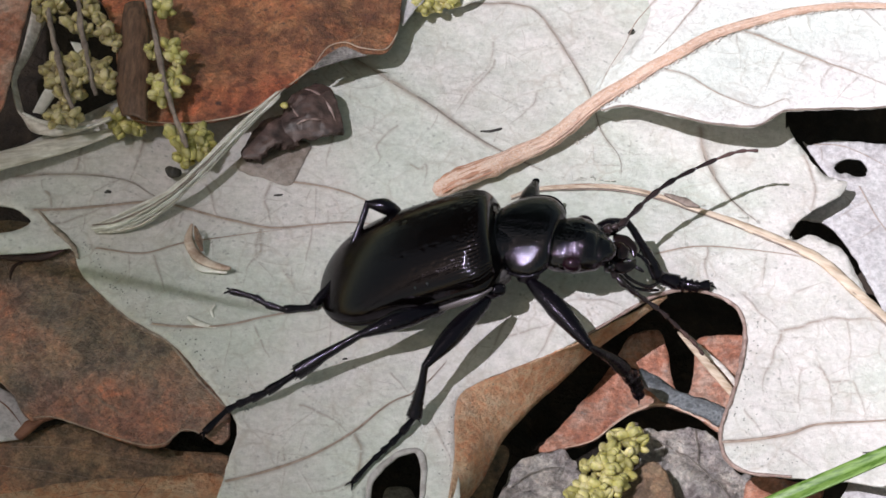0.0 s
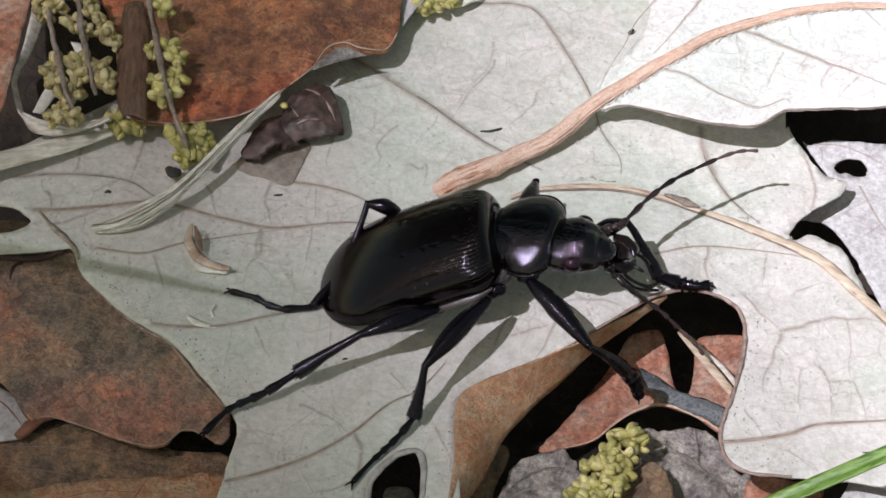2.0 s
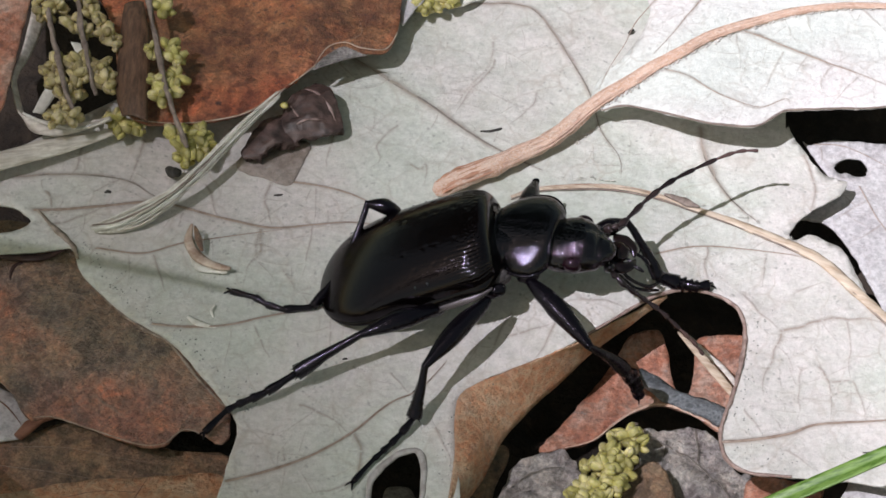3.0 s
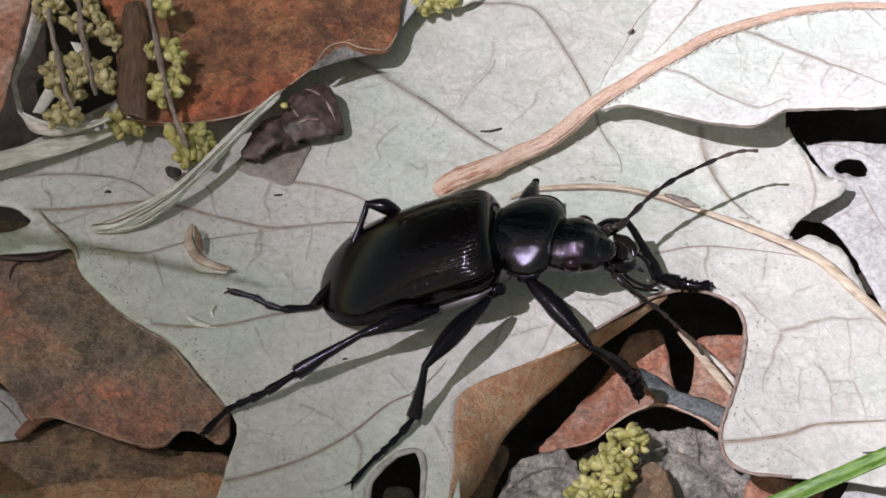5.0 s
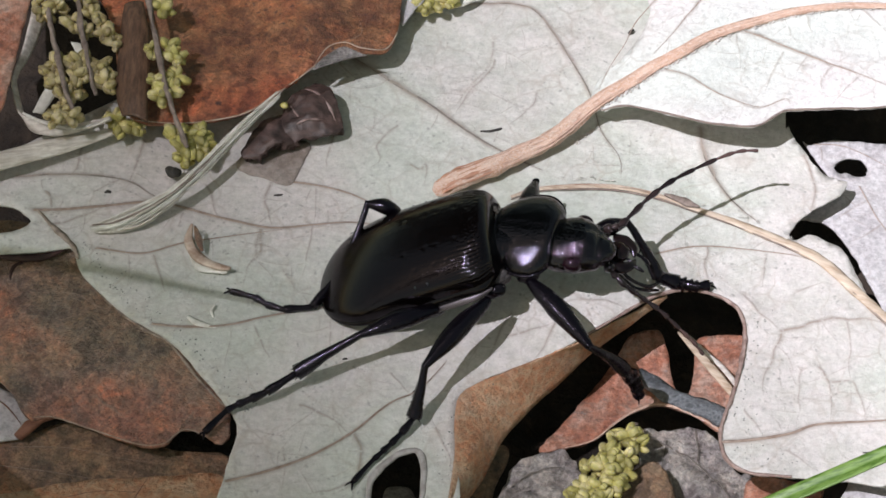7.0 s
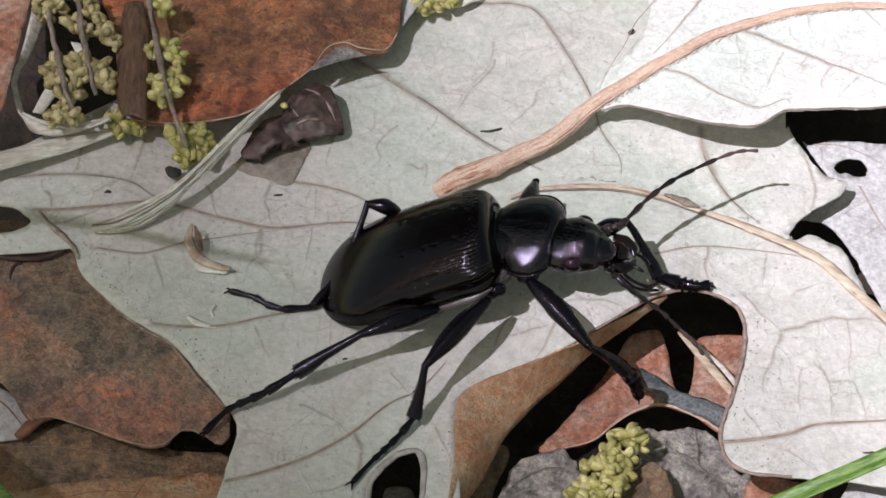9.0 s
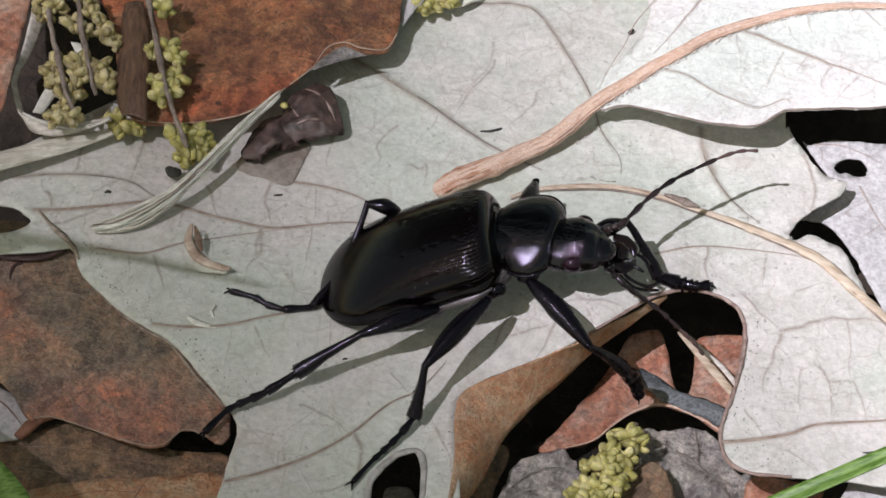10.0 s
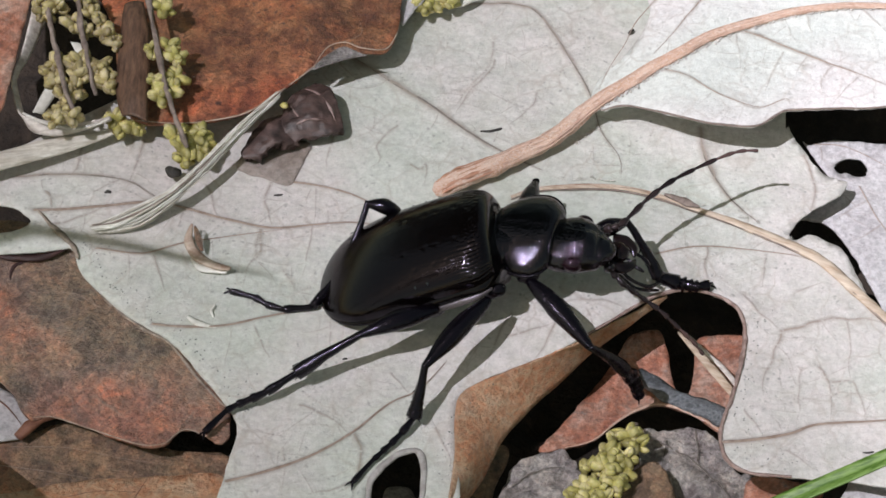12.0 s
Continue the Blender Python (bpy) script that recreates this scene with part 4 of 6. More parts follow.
    part("blade", sheet([(-41.2, -11.3), (-35.9, -13.1), (-33.3, -15.7), (-33.7, -17.1), (-35.0, -18.1), (-40.4, -18.1)], lambda x, y: -2.4 + 0.2 * rough_noise(x, y, 5, 71), 0.9, seed=15), PALE_COOL, pale, thick=0.2)
    vein_parts(pale, lambda x, y: -2.3, [([(-37.8, -13.1), (-35.7, -14.8), (-34.2, -16.8)], 0.14)], TWIG)
    twig = part("twig", tube([(-34.35, -18.24, -2.00), (-33.58, -17.36, -1.80), (-32.64, -16.58, -1.70), (-31.39, -16.18, -1.70)], (0.45, 0.55, 0.45, 0.3), 8, 0.8, wobble=0.2), TWIG, base=(-35, -17, -2))
    tagged(twig, "short red-brown twig between dead leaves", "twig")


def build_gap_litter():
    def deep(x, y):
        return -7.5 + 0.6 * rough_noise(x, y, 6, 81) + 0.3 * rough_noise(x, y, 2.5, 83)
    leaf = thing("brown_leaf", (15, -8, -9), "red-brown dead leaf lying deep in a gap", "leaf")
    # the outline's notch between rib and straw bares dark soil in place of shadow
    part("blade", sheet([(8.0, -15.5), (10.1, -15.3), (12.5, -14.5), (14.4, -12.5), (16.4, -11.1), (18.3, -10.6), (20.7, -11.8), (23.3, -13.8), (27.1, -13.3), (30.5, -6.2), (26.4, -3.6), (23.1, -3.2), (21.6, -4.1), (21.3, -6.7), (20.8, -9.2), (20.1, -9.8), (19.4, -8.1), (18.9, -4.3), (18.2, -3.0), (16.1, -3.7), (14.4, -6.3), (12.2, -9.5), (10.2, -12.6)], deep, 0.6, seed=21), DEEP, leaf, thick=0.25)
    rib = tube([(x, y, deep(x, y) + 0.35) for x, y in [(16.6, -7.2), (17.4, -8.2), (18.5, -9.4), (20.2, -10.6), (22.0, -11.7), (23.7, -12.7)]], (0.35, 0.75, 0.85, 0.8, 0.85, 0.9), 14, 0.45, 9, wobble=0.45)
    part("mouldy_rib", rib, MOULD, leaf, "blue-grey mouldy rib")
    edge = [(x, y, deep(x, y) + 0.05) for x, y in [(10.1, -15.4), (12.5, -14.5), (14.4, -12.6), (16.4, -11.1), (18.3, -10.6), (20.7, -11.8), (23.3, -13.8)]]
    part("edge", tube(edge, (0.04, 0.09, 0.12, 0.14, 0.16, 0.12), 6, 1.0, wobble=0.5), MIDRIB, leaf, "pinkish pale leaf edge")

    def grey(seed, level):
        return lambda x, y: level + 1.0 * rough_noise(x, y, 3.4, seed) + 0.55 * rough_noise(x * 0.8 + y * 0.6, (y * 0.8 - x * 0.6) * 2.2, 1.3, seed + 3) + 0.2 * rough_noise(x, y, 0.6, seed + 5)
    a = thing("leaf_scrap", (19, -22, -6.5), "grey crumpled scrap of dead leaf", "leaf")
    part("blade", sheet([(16.6, -14.6), (19.0, -13.8), (21.4, -14.2), (23.3, -15.8), (23.9, -18.1), (25.9, -19.2), (25.9, -23.1), (15.3, -24.2), (16.0, -19.2)], grey(91, -6.5), 0.4, seed=22), SCRAP, a, thick=0.3)
    b = thing("leaf_scrap", (8, -24, -6.5), "pinkish grey crumpled scrap of dead leaf", "leaf")
    part("blade", sheet([(5.1, -19.2), (6.5, -17.2), (8.7, -16.4), (10.5, -16.7), (11.4, -19.2), (11.2, -24.2), (4.4, -24.2)], grey(95, -6.5), 0.4, seed=23), SCRAP, b, thick=0.3)
    c = thing("leaf_scrap", (17, -25, -4.5), "small tan cupped leaf scrap", "leaf")
    part("blade", sheet([(14.8, -20.6), (16.1, -19.3), (17.5, -19.4), (18.4, -21.2), (19.0, -25.1), (14.7, -25.1)], lambda x, y: -4.8 + 0.9 * math.exp(-((x - 17.5) / 1.6) ** 2) + 0.15 * rough_noise(x, y, 1, 5), 0.4, seed=24), TAN, c, thick=0.25)
    d = thing("leaf_scrap", (3, -25, -7), "brown scrap of leaf in shade", "leaf")
    part("blade", sheet([(0.7, -21.7), (2.6, -18.3), (4.5, -15.4), (5.5, -16.0), (4.5, -18.9), (3.0, -23.4)], lambda x, y: -7 + 0.4 * rough_noise(x, y, 3, 6), 0.5, seed=25), TAN, d, thick=0.25)
    e = thing("leaf_scrap", (27, -26, -6), "dark red-brown scrap of leaf under a margin", "leaf")
    part("blade", sheet([(24.9, -19.6), (28.4, -19.5), (30.7, -19.7), (29.9, -24.0), (24.9, -24.0)], grey(99, -6.0), 0.5, seed=26), DEEP, e, thick=0.25)
    vein_parts(a, grey(91, -6.35), [([(17.1, -14.9), (19.4, -16.4), (22.0, -19.2), (23.7, -22.0)], 0.16), ([(20.9, -14.3), (21.0, -16.9), (20.1, -19.2)], 0.1), ([(18.5, -15.2), (17.9, -18.1)], 0.08)], VEIN_DARK)
    vein_parts(b, grey(95, -6.35), [([(5.6, -19.8), (7.7, -18.6), (10.0, -18.1)], 0.12)], VEIN_DARK)
    f = thing("leaf_scrap", (-4, -27, -8), "pale grey scrap of leaf under a hole", "leaf")
    part("blade", sheet([(-5.0, -19.9), (-4.2, -18.8), (-2.5, -19.4), (-1.8, -23.2), (-5.2, -23.2)], lambda x, y: -8 + 0.3 * rough_noise(x, y, 2, 8), 0.5, seed=27), SCRAP, f, thick=0.25)
    s = thing("straw", (21, -11, -3), "split pale brown straw lying in a gap", "straw")
    part("strand", tube([(19.70, -6.23, -3.40), (21.19, -8.77, -3.00), (22.33, -10.70, -2.80), (23.89, -13.64, -2.40)], (0.1, 0.36, 0.42, 0.36), 8, 0.3), STALK, s)
    part("strand", tube([(20.38, -6.51, -3.20), (21.87, -8.92, -2.80), (23.07, -10.56, -2.60), (24.37, -13.21, -2.20)], (0.08, 0.2, 0.25, 0.25), 8, 0.4), RIBBON, s)


# ---- stalks, straws and bits ----
def build_straws():
    s = thing("straw", (-23, 7, 0), "pale flattened dry grass straw with a frayed end", "straw")
    part("blade", ribbon([(-29.90, 1.93, 0.60), (-28.33, 2.04, 1.20), (-26.45, 2.96, 1.60), (-23.19, 4.76, 2.00), (-20.89, 7.10, 2.40), (-18.58, 9.80, 3.00), (-16.23, 12.27, 3.60), (-14.23, 13.96, 4.20)],
                         [(-29.29, 1.26, 0.50), (-27.13, 1.24, 0.60), (-25.19, 1.80, 0.90), (-22.60, 3.93, 1.50), (-20.03, 6.81, 2.00), (-17.77, 9.70, 2.60), (-15.65, 12.08, 3.30), (-13.93, 13.86, 4.10)], 8, 8, 0.4, 0.25), STRAW, s, thick=0.15)
    edge_a = [(-29.90, 1.93, 0.85), (-28.33, 2.04, 1.45), (-26.45, 2.96, 1.85), (-23.19, 4.76, 2.25), (-20.89, 7.10, 2.65), (-18.58, 9.80, 3.25), (-16.23, 12.27, 3.85), (-14.23, 13.96, 4.40)]
    edge_b = [(-29.29, 1.26, 0.75), (-27.13, 1.24, 0.85), (-25.19, 1.80, 1.15), (-22.60, 3.93, 1.75), (-20.03, 6.81, 2.25), (-17.77, 9.70, 2.85), (-15.65, 12.08, 3.55), (-13.93, 13.86, 4.30)]
    rnd = random.Random(71)
    for k in range(9):
        q = (k + rnd.uniform(0.2, 0.8)) / 9
        line = [Vector(a).lerp(Vector(b), q) + Vector((rnd.uniform(-0.08, 0.08), rnd.uniform(-0.08, 0.08), 0.34 * math.sin(math.pi * q))) for a, b in zip(edge_a, edge_b)]
        line = line[rnd.choice((0, 0, 1)):len(line) - rnd.choice((0, 1, 2))]
        part("fibre", tube(line, (0.05, 0.11, 0.10, 0.08, 0.05), 6, 0.7, 6, wobble=0.7), (FLAKE, STRAW, FLAT_STRAW)[k % 3] if k != 4 else STEM, s, "dry fibre")
    part("fibre", tube([(-29.7, 1.45, 0.95), (-28.5, 1.6, 1.2), (-27.6, 1.9, 1.35), (-26.6, 2.1, 1.5)], (0.10, 0.30, 0.42, 0.22), 8, 0.4, 6, wobble=0.5), FLAKE, s, "yellowish white torn straw end")
    part("fibre", tube([(-29.51, 1.38, 0.80), (-27.32, 1.50, 1.40), (-25.01, 2.87, 1.70), (-22.68, 4.42, 2.10)], (0.1, 0.22, 0.2, 0.08), 6, 0.7), FLAKE, s, "white split fibre")

    loop = thing("dry_ribbon", (-33, 17, 0), "looped dry leaf ribbon, pale brown", "straw")
    part("band", ribbon([(-36.08, 25.23, 5.00), (-36.27, 21.74, 5.00), (-36.65, 18.80, 4.50), (-37.26, 16.23, 4.00), (-37.19, 14.78, 3.40), (-36.47, 12.82, 3.00), (-34.78, 12.21, 2.80), (-31.82, 11.81, 2.80), (-28.61, 12.24, 3.20)],
                        [(-34.50, 25.83, 4.40), (-35.07, 22.72, 4.00), (-36.07, 18.98, 3.60), (-36.96, 16.59, 3.40), (-36.78, 15.15, 3.00), (-35.73, 12.08, 2.00), (-34.31, 11.28, 1.80), (-31.86, 11.36, 2.00), (-28.54, 12.21, 2.80)], 6, 6, 0.2, 0.15), RIBBON, loop, thick=0.15)
    part("fold", tube([(-36.23, 12.64, 3.20), (-34.22, 11.63, 3.00), (-31.75, 11.11, 3.00), (-30.28, 11.15, 3.10), (-28.65, 11.79, 3.40)], (0.1, 0.22, 0.25, 0.22, 0.1), 6, 0.6), STRAW, loop, "pale folded edge")

    flat = part("straw", ribbon([(-40.68, 7.82, 2.60), (-37.89, 8.82, 2.50), (-35.14, 10.13, 2.20), (-31.87, 11.28, 1.80), (-28.56, 12.34, 1.50)], [(-40.53, 5.86, 2.20), (-37.76, 6.98, 2.10), (-35.02, 8.28, 1.80), (-31.80, 9.93, 1.40), (-28.34, 11.77, 1.40)], 6, 6, 0.3, 0.1), FLAT_STRAW, base=(-32, 11, 0.5), thick=0.15)
    tagged(flat, "broad flat pale dry grass blade", "straw")
    chip = part("leaf_chip", ribbon([(-35.69, 14.33, 1.50), (-34.83, 16.42, 2.00), (-34.20, 17.53, 2.40)], [(-34.83, 14.28, 1.20), (-33.75, 16.27, 1.80), (-33.70, 17.25, 2.20)], 4, 4, 0.1, 0.05), FLAKE, base=(-33, 15, 1), thick=0.2)
    tagged(chip, "small white dry leaf chip", "leaf chip")
    chip = part("leaf_chip", ribbon([(-32.86, 21.34, 3.00), (-32.02, 21.01, 3.20), (-31.49, 20.59, 3.20)], [(-32.29, 20.15, 2.80), (-31.85, 19.89, 3.00), (-31.57, 20.10, 3.00)], 4, 4, 0.1, 0.05), FLAKE, base=(-30, 19, 2.8), thick=0.2)
    tagged(chip, "tiny white dry leaf chip", "leaf chip")

    stalk = thing("dry_stalk", (20, 3, 0), "long curved split dry leaf stalk, cream and orange", "stalk")
    line = [(5.8, 5.6), (8.0, 6.5), (10.4, 6.8), (13.4, 6.8), (16.2, 6.4), (19.1, 5.6), (21.4, 4.5), (24.2, 3.1), (27.0, 1.6), (29.3, 0.4), (31.6, -1.3), (33.3, -3.4), (35.0, -5.6), (37.0, -8.3), (39.6, -11.6)]
    for side, mat, flat, radii in ((0.0, STALK, 0.35, (0.1, 0.17, 0.18, 0.15, 0.2, 0.22, 0.44, 0.48, 0.5, 0.52, 0.48, 0.5)), (0.2, HUSK, 0.9, (0.05, 0.1, 0.11, 0.06, 0.03, 0.08, 0.05, 0.1, 0.06, 0.1)),
                                   (-0.26, STEM, 0.8, (0.04, 0.06, 0.09, 0.08, 0.05, 0.08, 0.12, 0.10, 0.15, 0.12))):
        run = [(x, y + side * (0.7 + 0.035 * max(x, 0)) + 0.15 * rough_noise(x, y, 2.5, 3), main_height(x, y) + 0.2) for x, y in line]
        part("strand", tube(run, radii, 8, flat, 7, wobble=0.35), mat, stalk)
    knot = [(x, y, main_height(x, y) + 0.45) for x, y in [(18.9, 5.9), (20.2, 5.35), (21.8, 4.5)]]
    part("bare_patch", tube(knot, (0.08, 0.30, 0.34, 0.1), 10, 0.5, 8, wobble=1.0), STEM, stalk, "grey bare patch")
    rnd = random.Random(17)
    fray = bmesh.new()
    for x, y in [(12.4, 7.8), (13.2, 7.5), (11.5, 7.5), (14.4, 7.3), (19.6, 6.0), (20.8, 5.6), (22.0, 4.6), (25.7, 3.1), (29.6, 0.8)]:
        for k in range(3):
            a, d = rnd.uniform(0.2, 3.0), rnd.uniform(0.25, 0.6)
            p, q = (x + rnd.uniform(-0.5, 0.5), y + 0.2), (math.cos(a) * d, math.sin(a) * d * 0.8)
            tube([(p[0] + q[0] * t, p[1] + q[1] * t, main_height(p[0], p[1]) + 0.3 - 0.15 * t) for t in (0, 0.5, 1)], (0.05, 0.04, 0.02), 5, 0.6, 3, fray, 0.5)
    part("fray", fray, STRAW, stalk, "loose frayed fibres")

    husk = thing("seed_husk", (-20, 1, 0), "curled papery bud husk, tan and white", "husk")
    part("scale", tube([(-21.14, 1.62, 1.40), (-21.39, 0.32, 0.80), (-20.56, -1.37, 0.60), (-19.08, -2.38, 0.70), (-17.72, -2.91, 0.90)], (0.08, 0.4, 0.5, 0.4, 0.2), 8, 0.5, wobble=0.2), HUSK, husk)
    part("scale", tube([(-20.87, 1.20, 1.60), (-20.49, -0.02, 1.20), (-20.19, -0.92, 0.80)], (0.1, 0.32, 0.1), 8, 0.5, wobble=0.2), TAN, husk)
    part("fringe", tube([(-21.15, -1.20, 0.40), (-20.28, -2.43, 0.40), (-18.84, -2.74, 0.40), (-18.02, -2.94, 0.50)], (0.1, 0.35, 0.3, 0.15), 8, 0.3, wobble=0.4), FLAKE, husk, "white papery fringe")

    for run, w, what in (([(-21.07, -7.66, 0.50), (-20.19, -8.37, 0.50), (-18.55, -8.77, 0.40)], 0.28, "flat white plant flake on a leaf"), ([(-18.83, -6.54, 0.60), (-19.14, -7.06, 0.50), (-18.92, -7.78, 0.50)], 0.16, "tiny white plant flake on a leaf")):
        f = part("flake", tube(run, (w * 0.5, w, w * 0.4), 6, 0.3, wobble=0.5), FLAKE, base=run[1])
        tagged(f, what, "flake")
    for run, w in (([(3.25, 13.42, 0.10), (4.14, 13.44, 0.15), (5.13, 13.75, 0.10)], 0.16), ([(-14.50, 6.25, 0.30), (-14.12, 6.25, 0.30), (-13.73, 6.31, 0.30)], 0.13), ([(-28.89, 5.95, 0.20), (-28.66, 6.12, 0.30), (-28.36, 5.99, 0.30)], 0.2),
                   ([(16.59, 24.73, 0.50), (16.84, 24.92, 0.60), (17.05, 25.13, 0.60)], 0.2), ([(-23.70, 8.44, 0.60), (-23.06, 7.78, 0.90), (-22.71, 8.18, 0.60)], 0.6), ([(-8.21, -11.85, 0.20), (-7.98, -11.81, 0.30), (-7.80, -11.81, 0.30)], 0.1),
                   ([(33.47, -21.06, 0.40), (33.91, -21.12, 0.40), (34.37, -21.01, 0.40)], 0.1)):
        if w < 0.3 and run[0][1] < 17:
            run = [(x, y, main_height(x, y) + 0.04) for x, y, z in run]
        c = part("crumb", tube(run, (w * 0.5, w, w * 0.6), 6, 0.8, wobble=0.4), CRUMB, base=run[1])
        tagged(c, "dark crumb of litter on a leaf", "crumb", group="litter crumbs")


def build_specks():
    """Dark specks of mould and grit, thickest along the worn margins of the pale leaf."""
    rnd = random.Random(61)
    bm = bmesh.new()
    runs = [(100, 0.9, 0.3, spline([(-31.0, 0.2, 0), (-28.2, -4.2, 0), (-24.6, -7.8, 0), (-21.2, -11.0, 0), (-18.4, -14.6, 0), (-16.4, -17.4, 0)], 20)),
            (70, 1.1, -0.1, spline([(24.6, -7.4, 0), (24.9, -10.2, 0), (24.3, -14.0, 0), (23.4, -18.0, 0), (23.6, -21.4, 0), (27.0, -22.8, 0)], 20)),
            (50, 1.3, 0.2, spline([(1.9, -15.6, 0), (0.2, -18.0, 0), (-0.6, -21.0, 0), (-0.4, -24.0, 0)], 20))]
    for count, spread, ahead, run in runs:
        for k in range(count):
            c = rnd.choice(run)
            d = abs(rnd.gauss(0, spread)) + ahead
            x, y = c.x + d * 0.85, c.y + d * 0.5
            size = rnd.uniform(0.025, 0.07)
            ball(bm, (x, y, main_height(x, y) + 0.02), (size * rnd.uniform(1, 1.9), size, size * 0.6), Matrix.Rotation(rnd.uniform(0, 3.1), 3, "Z"), 1, 0.3)
    specks = part("specks", bm, MOULD_SPECK, base=(0, -8, 0))
    tagged(specks, "dark grey-green specks of mould on the pale leaf", "specks", kind="stuff")


def build_bark():
    b = thing("bark_piece", (-12.55, 14.58, 0.00), "dark brown broken bit of bark", "bark")

    def facets(level, seed, cx, cy):
        # broken faces that meet in edges
        def height(x, y):
            u, v = x - cx, y - cy
            z = min(level + 0.35 * u + 0.1 * v + 0.5, level - 0.45 * u + 0.15 * v + 0.6, level + 0.75 * v + 1.1, level - 0.5 * v + 0.1 * u + 1.0)
            return z + 0.22 * rough_noise(x, y, 0.8, seed) + 0.12 * rough_noise(x, y, 0.35, seed + 2)
        return height
    for outline, centre, seed in (([(-13.6, 14.6), (-12.4, 16.6), (-11.2, 17.6), (-10.2, 16.9), (-9.2, 14.8), (-8.7, 12.9), (-8.9, 11.9), (-10.6, 11.3), (-12.0, 11.2), (-12.6, 11.0), (-13.6, 10.9), (-14.2, 12.6)], (-11.40, 13.90, 2.40), 101),
                                  ([(-17.4, 9.8), (-16.6, 11.6), (-15.3, 13.3), (-13.6, 14.2), (-12.6, 13.0), (-12.9, 10.9), (-14.0, 10.6), (-15.0, 10.0), (-16.4, 9.3)], (-14.67, 11.60, 1.60), 105)):
        part("flake", sheet(outline, facets(centre[2], seed, centre[0], centre[1]), 0.22, seed=seed, ragged=0.12), BARK, b, thick=1.2)
    ridge = facets(2.4, 101, -11.4, 13.9)
    for run in ([(-12.0, 16.4), (-10.9, 15.4), (-9.9, 14.2), (-9.3, 12.9)], [(-12.6, 12.2), (-11.6, 12.5), (-10.4, 12.6)], [(-13.2, 14.2), (-12.6, 13.2), (-12.2, 12.2)]):
        part("ridge", tube([(x, y, ridge(x, y) + 0.05) for x, y in run], (0.05, 0.13, 0.10, 0.14, 0.04), 6, 0.7, 6, wobble=0.9), BARK_RIDGE, b, "pinkish grey worn ridge")
    stain = thing("leaf_scrap", (-15, 9, 0.6), "thin brown scrap of dead leaf under a bit of bark", "leaf")
    part("blade", sheet([(-17.7, 9.2), (-17.0, 11.2), (-14.0, 12.4), (-11.6, 12.0), (-12.0, 10.2), (-12.5, 8.8), (-13.3, 7.4), (-15.2, 8.1)], lambda x, y: main_height(x, y) + 0.14, 0.5, seed=107), STAINED, stain, thick=0.1)
    bm = bmesh.new()
    ball(bm, (-13.71, 13.50, 3.20), (0.35, 0.3, 0.3), None, 2, 0.2)
    s = part("seed", bm, CATKIN, base=(-13.73, 13.68, 3.00))
    tagged(s, "tiny round yellow seed on bark", "seed")


def cluster(bm, centre, size, count, rnd, plump=1.0):
    """Swollen drop-shaped bracts that stand out round a centre, each with a dent along it."""
    for i in range(count):
        a, b = 2.4 * i + rnd.uniform(-0.5, 0.5), -0.3 + 1.2 * (i + 0.5) / count
        d = Vector((math.cos(a) * math.sqrt(1 - b * b), math.sin(a) * math.sqrt(1 - b * b), b))
        turn = d.to_track_quat("Y", "Z").to_matrix() @ Matrix.Rotation(rnd.uniform(0, 3.1), 3, "Y")
        r = size * rnd.uniform(0.45, 0.72) * plump
        c = Vector(centre) + d * size * rnd.uniform(0.55, 0.8)
        off = turn @ Vector((r * 0.30, 0, 0))
        for s in (-1, 1):
            ball(bm, c + off * s, (r * 0.50, r * rnd.uniform(0.85, 1.15), r * 0.60), turn @ Matrix.Rotation(0.16 * s, 3, "Z"), 2, 0.3)


